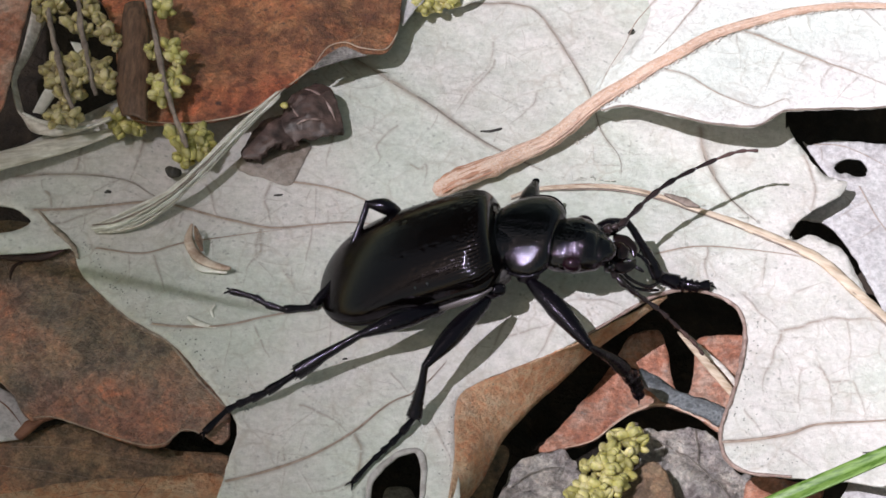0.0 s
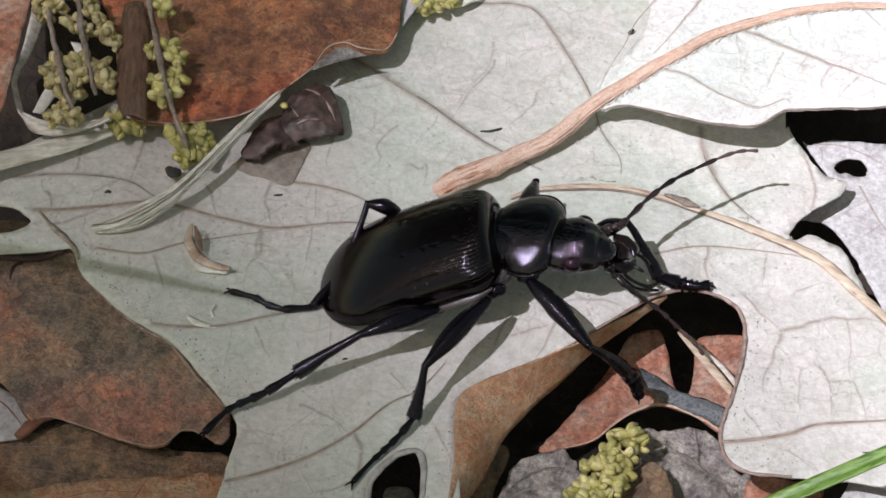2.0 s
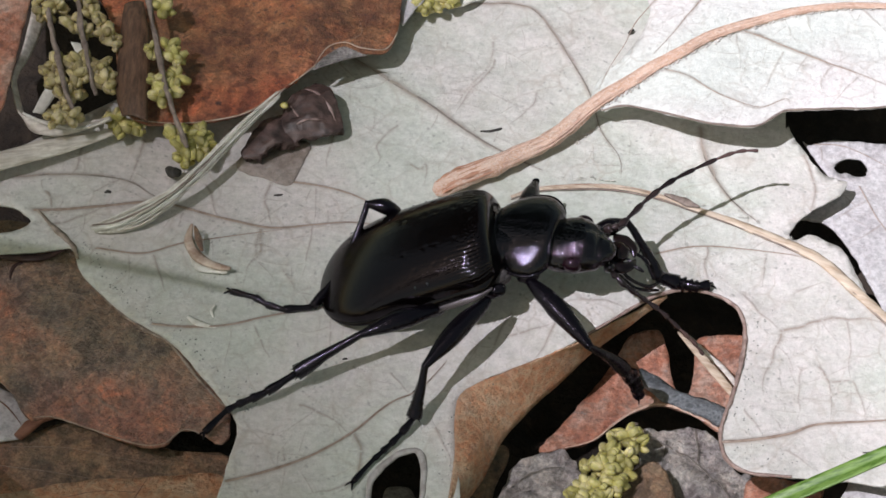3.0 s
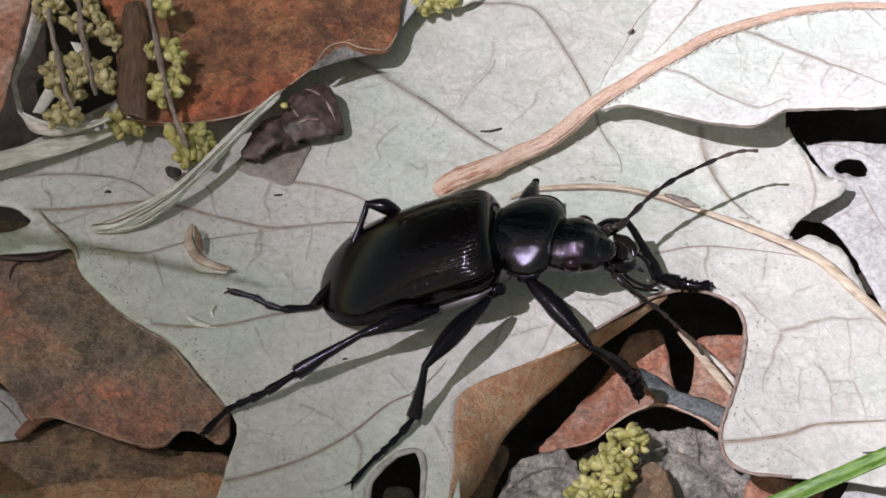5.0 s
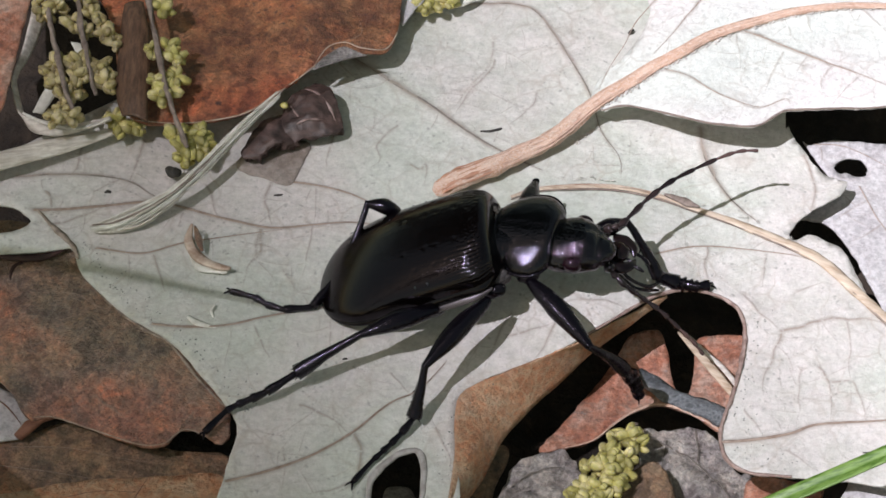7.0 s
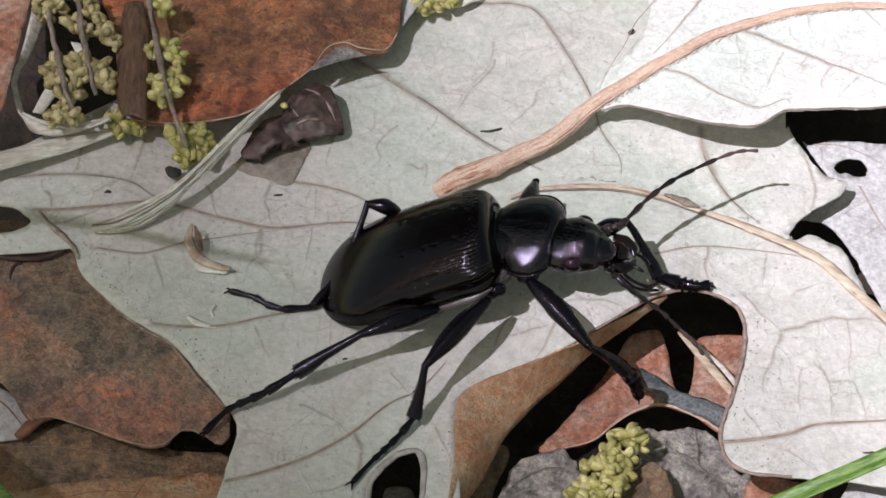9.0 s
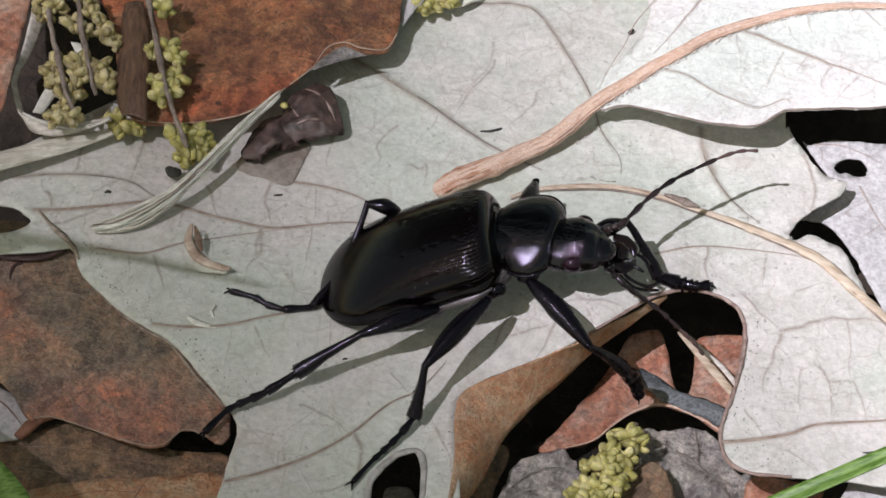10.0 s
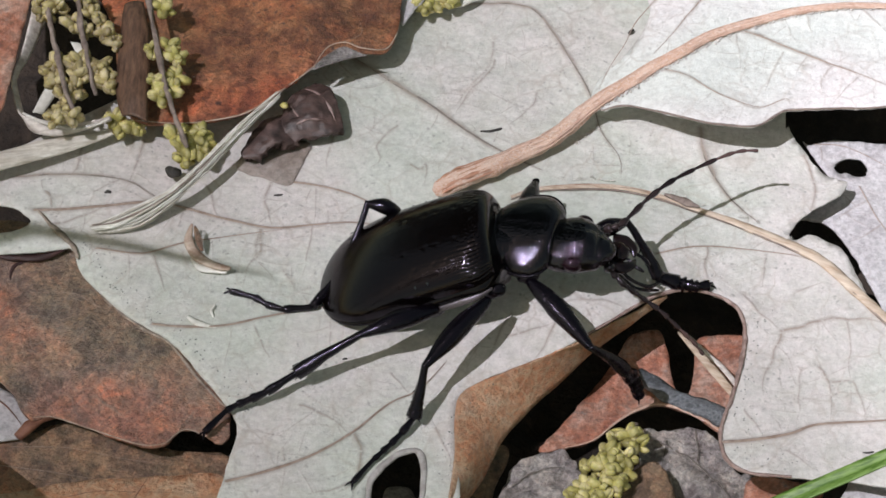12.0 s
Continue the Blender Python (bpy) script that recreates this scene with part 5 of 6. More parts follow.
def build_catkins():
    rnd = random.Random(5)
    plain = "withered yellow-green oak catkin on a grey thread-like stem"

    def catkin(stem, spots, base=None, label=plain, plump=1.0, flower=None):
        c = thing("catkin", base or (stem[-1][0], stem[-1][1], 1), label, "catkin", "oak catkins")
        part("stem", tube(stem, (0.30, 0.24, 0.27, 0.22, 0.24, 0.18), 8, 1.0, 8, wobble=0.9), STEM, c)
        for at in spots:
            bm = bmesh.new()
            cluster(bm, at, rnd.uniform(0.85, 1.15), rnd.choice((5, 6, 7)), rnd, plump)
            part("flower", bm, flower or CATKIN, c)

    catkin([(-35.20, 26.30, 5.60), (-34.44, 21.60, 5.50), (-33.31, 17.10, 5.20), (-32.37, 13.20, 4.90), (-31.37, 11.60, 4.00)],
           [(-35.84, 24.67, 5.00), (-34.07, 23.83, 5.00), (-32.51, 21.59, 4.80), (-33.69, 17.29, 4.30), (-33.35, 15.22, 4.00), (-31.91, 14.07, 3.80), (-32.71, 12.72, 3.40), (-33.95, 16.56, 4.00), (-35.2, 22.7, 5.0), (-32.6, 13.7, 4.2), (-33.2, 10.9, 4.2), (-31.95, 10.95, 4.2)], flower=CATKIN_DULL)
    catkin([(-32.30, 25.80, 6.20), (-31.68, 21.20, 5.90), (-31.02, 18.10, 5.60), (-30.32, 15.00, 5.10), (-29.89, 13.60, 4.40)],
           [(-31.50, 23.58, 5.60), (-30.67, 22.18, 5.40), (-29.60, 20.42, 4.80), (-31.34, 20.71, 5.00), (-31.46, 17.02, 4.80), (-30.61, 15.86, 4.60), (-29.70, 16.80, 4.60), (-29.11, 15.03, 4.20), (-31.68, 15.75, 4.50), (-31.7, 16.9, 4.4), (-28.8, 19.6, 4.4)], flower=CATKIN_DULL)
    catkin([(-26.24, 24.85, 6.95), (-25.43, 21.05, 6.55), (-24.49, 16.55, 6.25), (-23.49, 12.34, 5.75), (-22.32, 9.37, 4.30), (-21.83, 8.54, 3.30)],
           [(-24.45, 22.49, 6.00), (-25.26, 23.53, 6.00), (-23.70, 17.89, 5.80), (-25.26, 17.61, 5.60), (-23.15, 16.73, 5.60), (-24.68, 14.24, 5.40), (-23.67, 13.43, 5.20), (-22.97, 14.76, 5.20), (-24.24, 12.95, 5.00)])
    catkin([(-22.24, 10.32, 3.00), (-21.87, 9.74, 2.20), (-21.64, 9.02, 1.40)], [(-22.93, 10.73, 2.40), (-20.99, 10.73, 2.40), (-22.02, 9.66, 2.00), (-21.06, 9.36, 1.60), (-22.27, 8.85, 1.30), (-20.70, 10.10, 1.80)],
           (-21, 9, 0), "small heap of yellow-green catkin flowers at a straw", 1.2)
    catkin([(-28.62, 13.74, 2.00), (-28.11, 12.87, 1.50), (-27.87, 12.33, 1.00)], [(-28.32, 12.94, 2.00), (-27.99, 12.43, 1.40), (-26.73, 12.56, 1.40)], (-27, 11, 0), "few withered catkin flowers", 1.2)
    catkin([(-0.46, 29.65, 2.00), (-0.81, 28.00, 1.50), (-1.12, 27.64, 1.00)], [(-0.71, 27.39, 1.40), (0.30, 27.82, 1.40), (-1.63, 27.44, 1.20)], (0, 24, 0), "catkin flowers caught at a leaf edge", 1.2)
    catkin([(15.80, -15.33, -4.00), (14.07, -18.19, -4.00), (12.59, -21.01, -4.00), (11.58, -24.33, -4.00)],
           [(15.10, -17.04, -3.40), (14.05, -17.75, -3.20), (15.65, -18.06, -3.40), (13.30, -19.20, -3.00), (14.65, -19.76, -3.00), (13.01, -20.75, -2.80), (14.30, -20.91, -3.20)] +
           [(11.88, -20.91, -3.20), (11.37, -22.39, -3.00), (12.58, -22.53, -2.80), (13.65, -22.17, -3.00), (11.55, -23.93, -3.00), (12.92, -23.66, -3.00), (10.90, -23.24, -3.20)],
           (13, -22, -6), "bright yellow-green oak catkin lying in a gap", 0.95)


def grass_blade(name, path, width, label, material=None):
    """A keeled green blade along a path."""
    run = spline(path, 6)
    bm = bmesh.new()
    rows = []
    for i, c in enumerate(run):
        along = (run[min(i + 1, len(run) - 1)] - run[max(i - 1, 0)]).normalized()
        side = along.cross(Vector((0, 0, 1))).normalized()
        top = side.cross(along)
        w = width * min(1, 0.12 + 1.6 * math.sin(math.pi * min(0.5, (1 - i / (len(run) - 1)) * 0.5)))
        rows.append([bm.verts.new(c + side * (w * s) + top * (0.35 * w * abs(s))) for s in (-1, -0.6, -0.25, 0, 0.25, 0.6, 1)])
    for a, b in zip(rows, rows[1:]):
        for k in range(6):
            bm.faces.new((a[k], a[k + 1], b[k + 1], b[k]))
    bmesh.ops.recalc_face_normals(bm, faces=bm.faces)
    top = thing(name, path[0], label, "grass", "grass")
    part("blade", bm, material or GRASS, top, thick=0.12)
    return top


# ---- the beetle ----
def loft(stations, side, up, rows=18, flat=0.9):
    """A closed body through stations (centre, half width, height above, depth below)."""
    bm = bmesh.new()
    rings = []
    for c, w, hi, lo in stations:
        ring = []
        for k in range(rows * 2):
            a = math.pi * k / rows
            cx, sy = math.cos(a), math.sin(a)
            x = math.copysign(abs(cx) ** flat, cx) * w
            z = (abs(sy) ** flat) * hi if sy >= 0 else -(abs(sy) ** flat) * lo
            ring.append(bm.verts.new(Vector(c) + side * x + up * z))
        rings.append(ring)
    n = rows * 2
    for a, b in zip(rings, rings[1:]):
        for k in range(n):
            bm.faces.new((a[k], a[(k + 1) % n], b[(k + 1) % n], b[k]))
    bm.faces.new(rings[0][::-1])
    bm.faces.new(rings[-1])
    bmesh.ops.recalc_face_normals(bm, faces=bm.faces)
    return bm


def lean(yaw, pitch, roll):
    """Forward, left and up of a body part, turned by radians."""
    fore = Vector((math.cos(pitch) * math.cos(yaw), math.cos(pitch) * math.sin(yaw), math.sin(pitch)))
    left = Matrix.Rotation(roll, 3, fore) @ Vector((0, 0, 1)).cross(fore).normalized()
    return fore, left, fore.cross(left)


def build_beetle():
    beetle = thing("ground_beetle", (0.28, -4.85, 0.00), "glossy black ground beetle standing on a pale dead leaf", "beetle")
    front = Vector((4.61, -4.17, 6.22))
    U, V, W = lean(0.051, 0.390, -0.061)                  # forward, to the beetle's left, up
    L = 15.95

    def at(u, v, w):
        return front + U * u + V * v + W * w

    # wing cases
    def half(s):
        shoulder = 0.68 + 0.32 * math.sqrt(1 - max(0, 1 - s / 0.14) ** 2)
        return 5.10 * (0.951 + 0.049 * math.sin(math.pi / 2 * min(s / 0.534, 1))) * math.sqrt(max(0, 1 - max(0, (s - 0.534) / 0.466) ** 3.1)) * shoulder

    def high(s):
        lip = 0.62 + 0.38 * math.sqrt(1 - max(0, 1 - s / 0.045) ** 2)
        fall = ((s - 0.244) / 0.756) ** 2.575 if s > 0.244 else 0.163 * ((0.244 - s) / 0.244) ** 4.2
        return 3.37 * lip * max(0, 1 - fall) ** 0.906

    def over(s, q):
        """A place on the shell: s from front to tip, q from the seam to the side."""
        a = math.pi / 2 * (1 - q)
        v = half(s) * math.cos(a) ** 0.953 if q else 0.0
        w = high(s) * math.sin(a) ** 0.678 if q < 1 else 0.0
        return v, w

    def fade_front(s):
        return max(0, 1 - s * 2.2)

    rows_of_pits = [(0.22, [0.17, 0.27, 0.33, 0.45]), (0.46, [0.22, 0.29, 0.40, 0.55]), (0.66, [0.26, 0.35, 0.42, 0.68])]
    for sign in (1, -1):
        bm = bmesh.new()
        grid = []
        nu, nv = 170, 120
        for i in range(nu + 1):
            s = (i / nu) ** 1.15
            row = []
            for j in range(nv + 1):
                q = j / nv
                v, w = over(s, q)
                fade = min(1, s * 14, (1 - s) * 6)
                wander = 0.05 * noise.noise(Vector((s * 14, q * 4, 5)))
                w -= fade * (0.003 + 0.19 * math.exp(-(s / 0.13) ** 2) * min(1, max(0, (q - 0.25) * 3)) * (0.7 + 0.8 * noise.noise(Vector((s * 18, q * 9, 2 + sign))))) * (0.5 - 0.5 * math.cos(2 * math.pi * (q + wander * 0.2) * 17))    # fine grooves
                w -= fade * (0.003 + 0.13 * math.exp(-(s / 0.10) ** 2)) * max(0, noise.noise(Vector((s * 75, q * 30 + sign * 9, 0))))
                for qr, along in rows_of_pits:
                    for sp in along:
                        d2 = ((s - sp) * L / 0.22) ** 2 + ((q - qr) * 7.0 / 0.22) ** 2
                        if d2 < 6:
                            w -= 0.025 * math.exp(-d2)
                flange = max(0, q - 0.95) / 0.05
                row.append(bm.verts.new(at(-s * L + 0.05 * sign * v * fade_front(s), sign * (v + 0.20 * flange * fade), w + 0.10 * flange * fade)))
            grid.append(row)
        for down in (0.55, 0.0):                          # the front edge turns down
            grid.insert(0, [bm.verts.new(at(0.12, (c.co - front).dot(V) * (0.9 + 0.1 * down), (c.co - front).dot(W) * down)) for c in grid[0]])
        for a, b in zip(grid, grid[1:]):
            for j in range(nv):
                f = (a[j], a[j + 1], b[j + 1], b[j])
                bm.faces.new(f if sign < 0 else f[::-1])
        bmesh.ops.remove_doubles(bm, verts=bm.verts, dist=0.0005)
        case = part("wing_case", bm, SHELL_DARK, beetle, "black finely grooved wing case", thick=0.12)
        case.modifiers["thickness"].use_rim = False
        for qr, along in rows_of_pits:
            for sp in along:
                v, w = over(sp, qr)
                c = at(-sp * L + 0.05 * sign * v * fade_front(sp), sign * v, w - 0.055)
                pm = bmesh.new()
                k = 1.8 if qr > 0.6 and 0.3 < sp < 0.5 else 1.0
                ball(pm, c, (0.13, 0.17 * k, 0.07 * k), Matrix((U, V, W)).transposed(), 3)
                part("pit", pm, PIT, case, "small metallic green pit")

    # belly, thorax and the scutellum region
    st = []
    for i in range(15):
        s = i / 14
        st.append((at(-s * L * 0.985 + 0.2, 0, -0.05), max(0.05, half(min(s, 0.97)) * 0.93), 0.3, 0.1 + 1.9 * math.sqrt(max(0.01, 1 - (s * 1.0) ** 2))))
    part("abdomen", loft(st, V, W, 14), BELLY, beetle, "dull dark underside")
    st = [(at(u, 0, 0.1), w, h, d) for u, w, h, d in ((-0.8, 3.3, 1.7, 2.0), (-0.2, 3.0, 1.5, 2.0), (0.5, 2.4, 1.2, 1.9), (3.0, 2.0, 0.5, 1.7), (4.4, 1.6, 0.4, 1.5))]
    part("thorax", loft(st, V, W, 14), SHELL, beetle, "black thorax between neck shield and wing cases")

    # neck shield, turned towards the side on which the head bends
    PU, PV, PW = lean(-0.31, 0.165, 0.133)
    middle = Vector((6.90, -4.04, 6.50))
    st = []
    for i in range(-2, 43):
        t = min(max(i / 40, 0), 1)
        tuck = {-2: (0.72, 0.35, -0.12), -1: (0.92, 0.72, -0.07), 41: (0.92, 0.72, 0.07), 42: (0.72, 0.35, 0.12)}.get(i, (1, 1, 0))
        wide = 3.97 * (1 - 0.45 * ((0.61 - t) / 0.61) ** 2 if t < 0.61 else 1 - 0.343 * ((t - 0.61) / 0.39) ** 2)
        wide *= 0.9 + 0.1 * math.sqrt(max(0, 1 - abs(2 * t - 1) ** 8))
        tall = 1.68 * (0.75 + 0.25 * math.sqrt(max(0, 1 - abs(2 * t - 1) ** 6)))
        st.append((middle + PU * ((t - 0.5) * 5.18 + tuck[2]), wide * tuck[0], tall * tuck[1], 0.5 * tuck[1]))
    bm = loft(st, PV, PW, 40, 1.08)
    for v in bm.verts:
        d, t = (v.co - middle).dot(PV), (v.co - middle).dot(PU) / 5.18
        top = (v.co - middle).dot(PW) > 0.2
        v.co += PU * (0.045 * t * d * d)
        if top:
            v.co -= PW * 0.05 * math.exp(-(d / 0.10) ** 2) * max(0, 1 - (2 * t) ** 4)
            v.co += PW * 0.03 * noise.noise(v.co * 1.3)
    shield = part("neck_shield", bm, SHELL, beetle, "glossy black rounded neck shield")
    edge = st[2:-2]
    for sgn in (-1, 1):
        rim = []
        for c, wide, hi, lo in edge[2:-1:3]:
            t = (Vector(c) - middle).dot(PU) / 5.18
            rim.append(Vector(c) + PV * (sgn * (wide + 0.03)) + PU * (0.045 * t * wide * wide) + PW * 0.06)
        part("rim", tube(rim, (0.07, 0.15, 0.17, 0.15, 0.07), 8, 1.0, 3), LIMB, shield, "raised violet-black rim")
    for (c, wide, hi, lo), t in ((edge[1], -0.475), (edge[-2], 0.475)):
        runs = [Vector(c) + PV * (wide * math.cos(a)) + PU * (0.045 * t * (wide * math.cos(a)) ** 2) + PW * (hi * math.sin(a) ** 1.08 + 0.01) for a in [math.pi * k / 24 for k in range(25)]]
        part("rim", tube(runs, (0.05, 0.07, 0.07, 0.05), 6, 1.0, 2), LIMB, shield, "raised narrow rim")

    # head
    neck, brow = Vector((7.33, -4.80, 6.50)), Vector((13.80, -5.95, 6.75))
    A = (brow - neck).normalized()
    AV = (PV - A * PV.dot(A)).normalized()
    AW = A.cross(AV)
    hl = (brow - neck).length
    st = []
    for t, w, hi, lo in ((0, 1.9, 0.9, 1.3), (0.15, 2.0, 1.1, 1.4), (0.3, 2.3, 1.32, 1.5), (0.42, 2.4, 1.52, 1.5), (0.55, 2.35, 1.66, 1.5), (0.68, 2.1, 1.62, 1.4), (0.8, 1.85, 1.3, 1.2), (0.88, 1.42, 1.0, 1.05), (0.95, 1.05, 0.75, 0.85), (1.0, 0.75, 0.5, 0.6), (1.04, 0.4, 0.25, 0.3)):
        st.append((neck + A * (hl * t), w, hi, lo))
    bm = loft(st, AV, AW, 22, 1.0)
    bmesh.ops.subdivide_edges(bm, edges=[e for e in bm.edges if abs((e.verts[0].co - e.verts[1].co).normalized().dot(A)) > 0.7], cuts=3)
    for v in bm.verts:
        d = (v.co - neck).dot(AV)
        t = (v.co - neck).dot(A) / hl
        if d > 0:
            v.co += AV * (0.22 * d * math.exp(-((t - 0.62) / 0.26) ** 2))
        v.co += AW * (0.08 * noise.noise(v.co * 2.1) - 0.16 * math.exp(-((t - 0.82) / 0.03) ** 2))
        v.co -= AW * 0.16 * math.exp(-((abs(d) - 0.95) / 0.22) ** 2) * math.exp(-((t - 0.72) / 0.2) ** 2)
    part("head", bm, HEAD, beetle, "glossy black head")
    for centre in ((10.45, -7.50, 7.00), (11.60, -2.48, 6.25)):
        bm = bmesh.new()
        ball(bm, centre, (0.80, 0.66, 0.72), Matrix((A, AV, AW)).transposed(), 4)
        part("eye", bm, EYE_SHELL, beetle, "dark red bulging eye")
    for centre, size in (((12.10, -7.00, 6.60), (0.55, 0.45, 0.45)), ((12.55, -3.75, 6.70), (0.6, 0.5, 0.45)), ((13.55, -7.05, 6.00), (0.42, 0.38, 0.36))):
        bm = bmesh.new()
        ball(bm, centre, size, Matrix((A, AV, AW)).transposed(), 3, 0.3)
        part("antenna_socket", bm, HEAD, beetle, "rounded glossy bump at an antenna's root")
    # mouth
    bm = bmesh.new()
    ball(bm, (14.41, -5.00, 5.60), (0.8, 0.95, 0.55), Matrix((A, AV, AW)).transposed(), 4, 0.15)
    part("lip", bm, MOUTH, beetle, "dark brown upper lip")
    for run in ([(13.56, -5.99, 5.20), (14.57, -6.27, 5.10), (15.33, -5.94, 5.00), (15.73, -5.26, 4.90)], [(13.96, -3.56, 5.40), (14.89, -3.66, 5.30), (15.58, -4.22, 5.10), (15.65, -5.02, 4.90)]):
        part("jaw", tube(run, (0.62, 0.6, 0.42, 0.08), 12, 0.7), MOUTH, beetle, "curved dark jaw")
    for run, r in (([(14.36, -6.02, 4.80), (15.17, -6.44, 4.00), (16.04, -6.38, 3.20), (17.03, -6.08, 2.40), (17.85, -5.11, 1.80)], 0.17), ([(15.06, -5.39, 5.20), (15.60, -5.94, 5.00), (16.42, -6.50, 4.80)], 0.16), ([(15.37, -4.10, 4.60), (16.31, -4.37, 4.20), (17.02, -4.78, 3.60)], 0.16), ([(14.22, -5.22, 3.40), (15.86, -6.20, 2.40), (17.89, -5.30, 1.00)], 0.15)):
        part("palp", tube(run, (r * 0.7, r, r * 0.8, r * 1.15, r * 0.6), 8), LIMB, beetle, "jointed mouth feeler")

    # feelers
    def feeler(run, r0, r1):
        pts = spline(run, 12)
        total = len(pts) - 1
        marks = [round(total * k / 11) for k in range(12)]
        root = None
        for k in range(11):
            seg = pts[marks[k]:marks[k + 1] + 1]
            r = r0 + (r1 - r0) * k / 10
            name, holder = ("antenna", beetle) if k == 0 else ("antenna_joint", root)
            r *= 1.35 if k == 0 else 1.0
            ob = part(name, tube([seg[0], seg[len(seg) // 2], seg[-1]], (r * 0.62, r * 0.88, r * 1.30, r * 0.9), 10, wobble=0.2), FEELER_TIP if k > 7 else FEELER, holder)
            root = root or ob
    feeler([(13.03, -3.55, 6.60), (14.06, -3.27, 6.70), (14.81, -2.81, 6.80), (16.56, -0.75, 6.90), (18.49, 0.97, 7.20), (20.65, 2.29, 7.40), (23.06, 3.64, 7.50), (24.85, 4.33, 7.50), (26.26, 4.40, 7.50)], 0.27, 0.13)
    feeler([(13.24, -6.49, 5.80), (13.87, -7.31, 5.50), (14.97, -8.05, 4.80), (16.42, -8.21, 3.40), (17.82, -8.87, 2.60), (19.22, -9.72, 1.60), (20.41, -10.27, 0.50), (21.38, -10.82, -0.60)], 0.25, 0.13)

    # legs
    def leg(hip, knee, ankle, toes, thick, spurs=True, foot=1.0):
        """Thigh, shin and five-jointed foot with two claws."""
        hip, knee, ankle = Vector(hip), Vector(knee), Vector(ankle)
        mid = hip.lerp(knee, 0.5) + Vector((0, 0, 0.3))
        thigh = part("leg", tube([hip, mid, knee], [thick * k for k in (0.45, 0.72, 1.0, 1.14, 1.12, 0.9, 0.62, 0.42)], 16, 0.85, 10, wobble=0.10), LIMB, beetle)
        sh = knee.lerp(ankle, 0.5) + Vector((0.08, 0.05, 0.18))
        bm = tube([knee + (knee - ankle).normalized() * 0.2, sh, ankle], [thick * k for k in (0.42, 0.40, 0.46, 0.54, 0.64, 0.80, 0.86)], 12, 1.0, 8, wobble=0.25)
        along = (ankle - knee).normalized()
        across = along.cross(Vector((0, 0, 1))).normalized()
        if spurs:
            for k, s in ((0.45, 1), (0.55, 1), (0.62, -1), (0.65, 1), (0.75, 1), (0.8, -1), (0.86, 1), (0.98, 1), (0.98, -1)):
                b = knee.lerp(ankle, k)
                tube([b, b + across * (0.42 * s) + along * 0.25, b + across * (0.6 * s) + along * 0.5], (0.07, 0.05, 0.01), 5, 1.0, 2, bm)
        part("shin", bm, LIMB, thigh)
        pts = spline([ankle] + [Vector(t) for t in toes], 10)
        n = len(pts) - 1
        marks = [0, round(n * 0.30), round(n * 0.48), round(n * 0.63), round(n * 0.76), n]
        for k in range(5):
            a, b = pts[marks[k]], pts[marks[k + 1]]
            r = thick * (0.50 - 0.03 * k) * foot
            part("foot_joint", tube([a, a.lerp(b, 0.5), b], (r * 0.74, r * 0.78, r * 0.86, r * 1.06, r * 1.0), 10, 1.0, 4, wobble=0.2), LIMB, thigh)
        d = (pts[-1] - pts[-4]).normalized()
        c = d.cross(Vector((0, 0, 1))).normalized()
        for s in (-1, 1):
            tip = pts[-1]
            part("claw", tube([tip, tip + d * 0.4 + c * (0.22 * s), tip + d * 0.62 + c * (0.36 * s) - Vector((0, 0, 0.25))], (0.12, 0.09, 0.02), 6, 1.0, 3), LIMB, thigh)

    leg((-0.41, -9.92, 4.20), (-6.53, -12.80, 4.60), (-11.79, -14.69, 2.00), [(-13.82, -15.95, 1.40), (-15.63, -16.67, 1.00), (-17.43, -17.45, 0.60), (-19.08, -19.30, 0.20)], 0.78)
    leg((3.70, -9.67, 5.20), (-1.44, -16.02, 4.60), (-2.30, -18.52, 1.20), [(-3.11, -19.57, 0.80), (-4.23, -20.88, 0.60), (-5.47, -22.13, 0.50), (-7.10, -24.20, 0.30)], 0.74, True, 0.85)
    leg((6.91, -8.09, 5.80), (11.83, -13.82, 4.20), (14.73, -13.33, 0.60), [(15.44, -12.69, -1.20), (15.89, -12.44, -2.60), (16.15, -12.43, -4.00)], 0.78, True, 1.75)
    leg((-3.50, 0.50, 4.00), (-6.30, 0.90, 4.80), (-8.00, -3.40, 2.00), [(-9.30, -6.30, 0.90), (-12.32, -7.06, 0.70), (-14.20, -6.72, 0.60), (-15.89, -5.52, 0.60), (-17.60, -4.90, 0.40)], 0.62, True, 1.25)
    leg((6.41, -2.55, 6.00), (7.72, 2.55, 5.60), (7.25, 3.60, 1.50), [(6.49, 4.21, 0.80), (5.78, 4.02, 0.40), (5.29, 3.66, 0.20)], 0.72, False)
    leg((12.00, -3.00, 5.00), (15.19, -1.78, 5.60), (17.87, -4.17, 1.40), [(19.31, -4.29, 0.80), (20.24, -4.51, 0.70), (21.18, -4.55, 0.60), (22.10, -4.27, 0.40)], 0.70, True, 1.8)
    for c, size in (((2.84, -7.80, 5.00), (1.9, 0.7, 0.8)), ((4.40, -7.60, 5.30), (1.1, 0.7, 0.9)), ((0.73, -8.47, 4.20), (1.6, 0.6, 0.5))):
        bm = bmesh.new()
        ball(bm, c, size, Matrix((U, V, W)).transposed(), 3, 0.25)
        part("side_plate", bm, SIDE, beetle, "grey-black side plate under the wing cases")
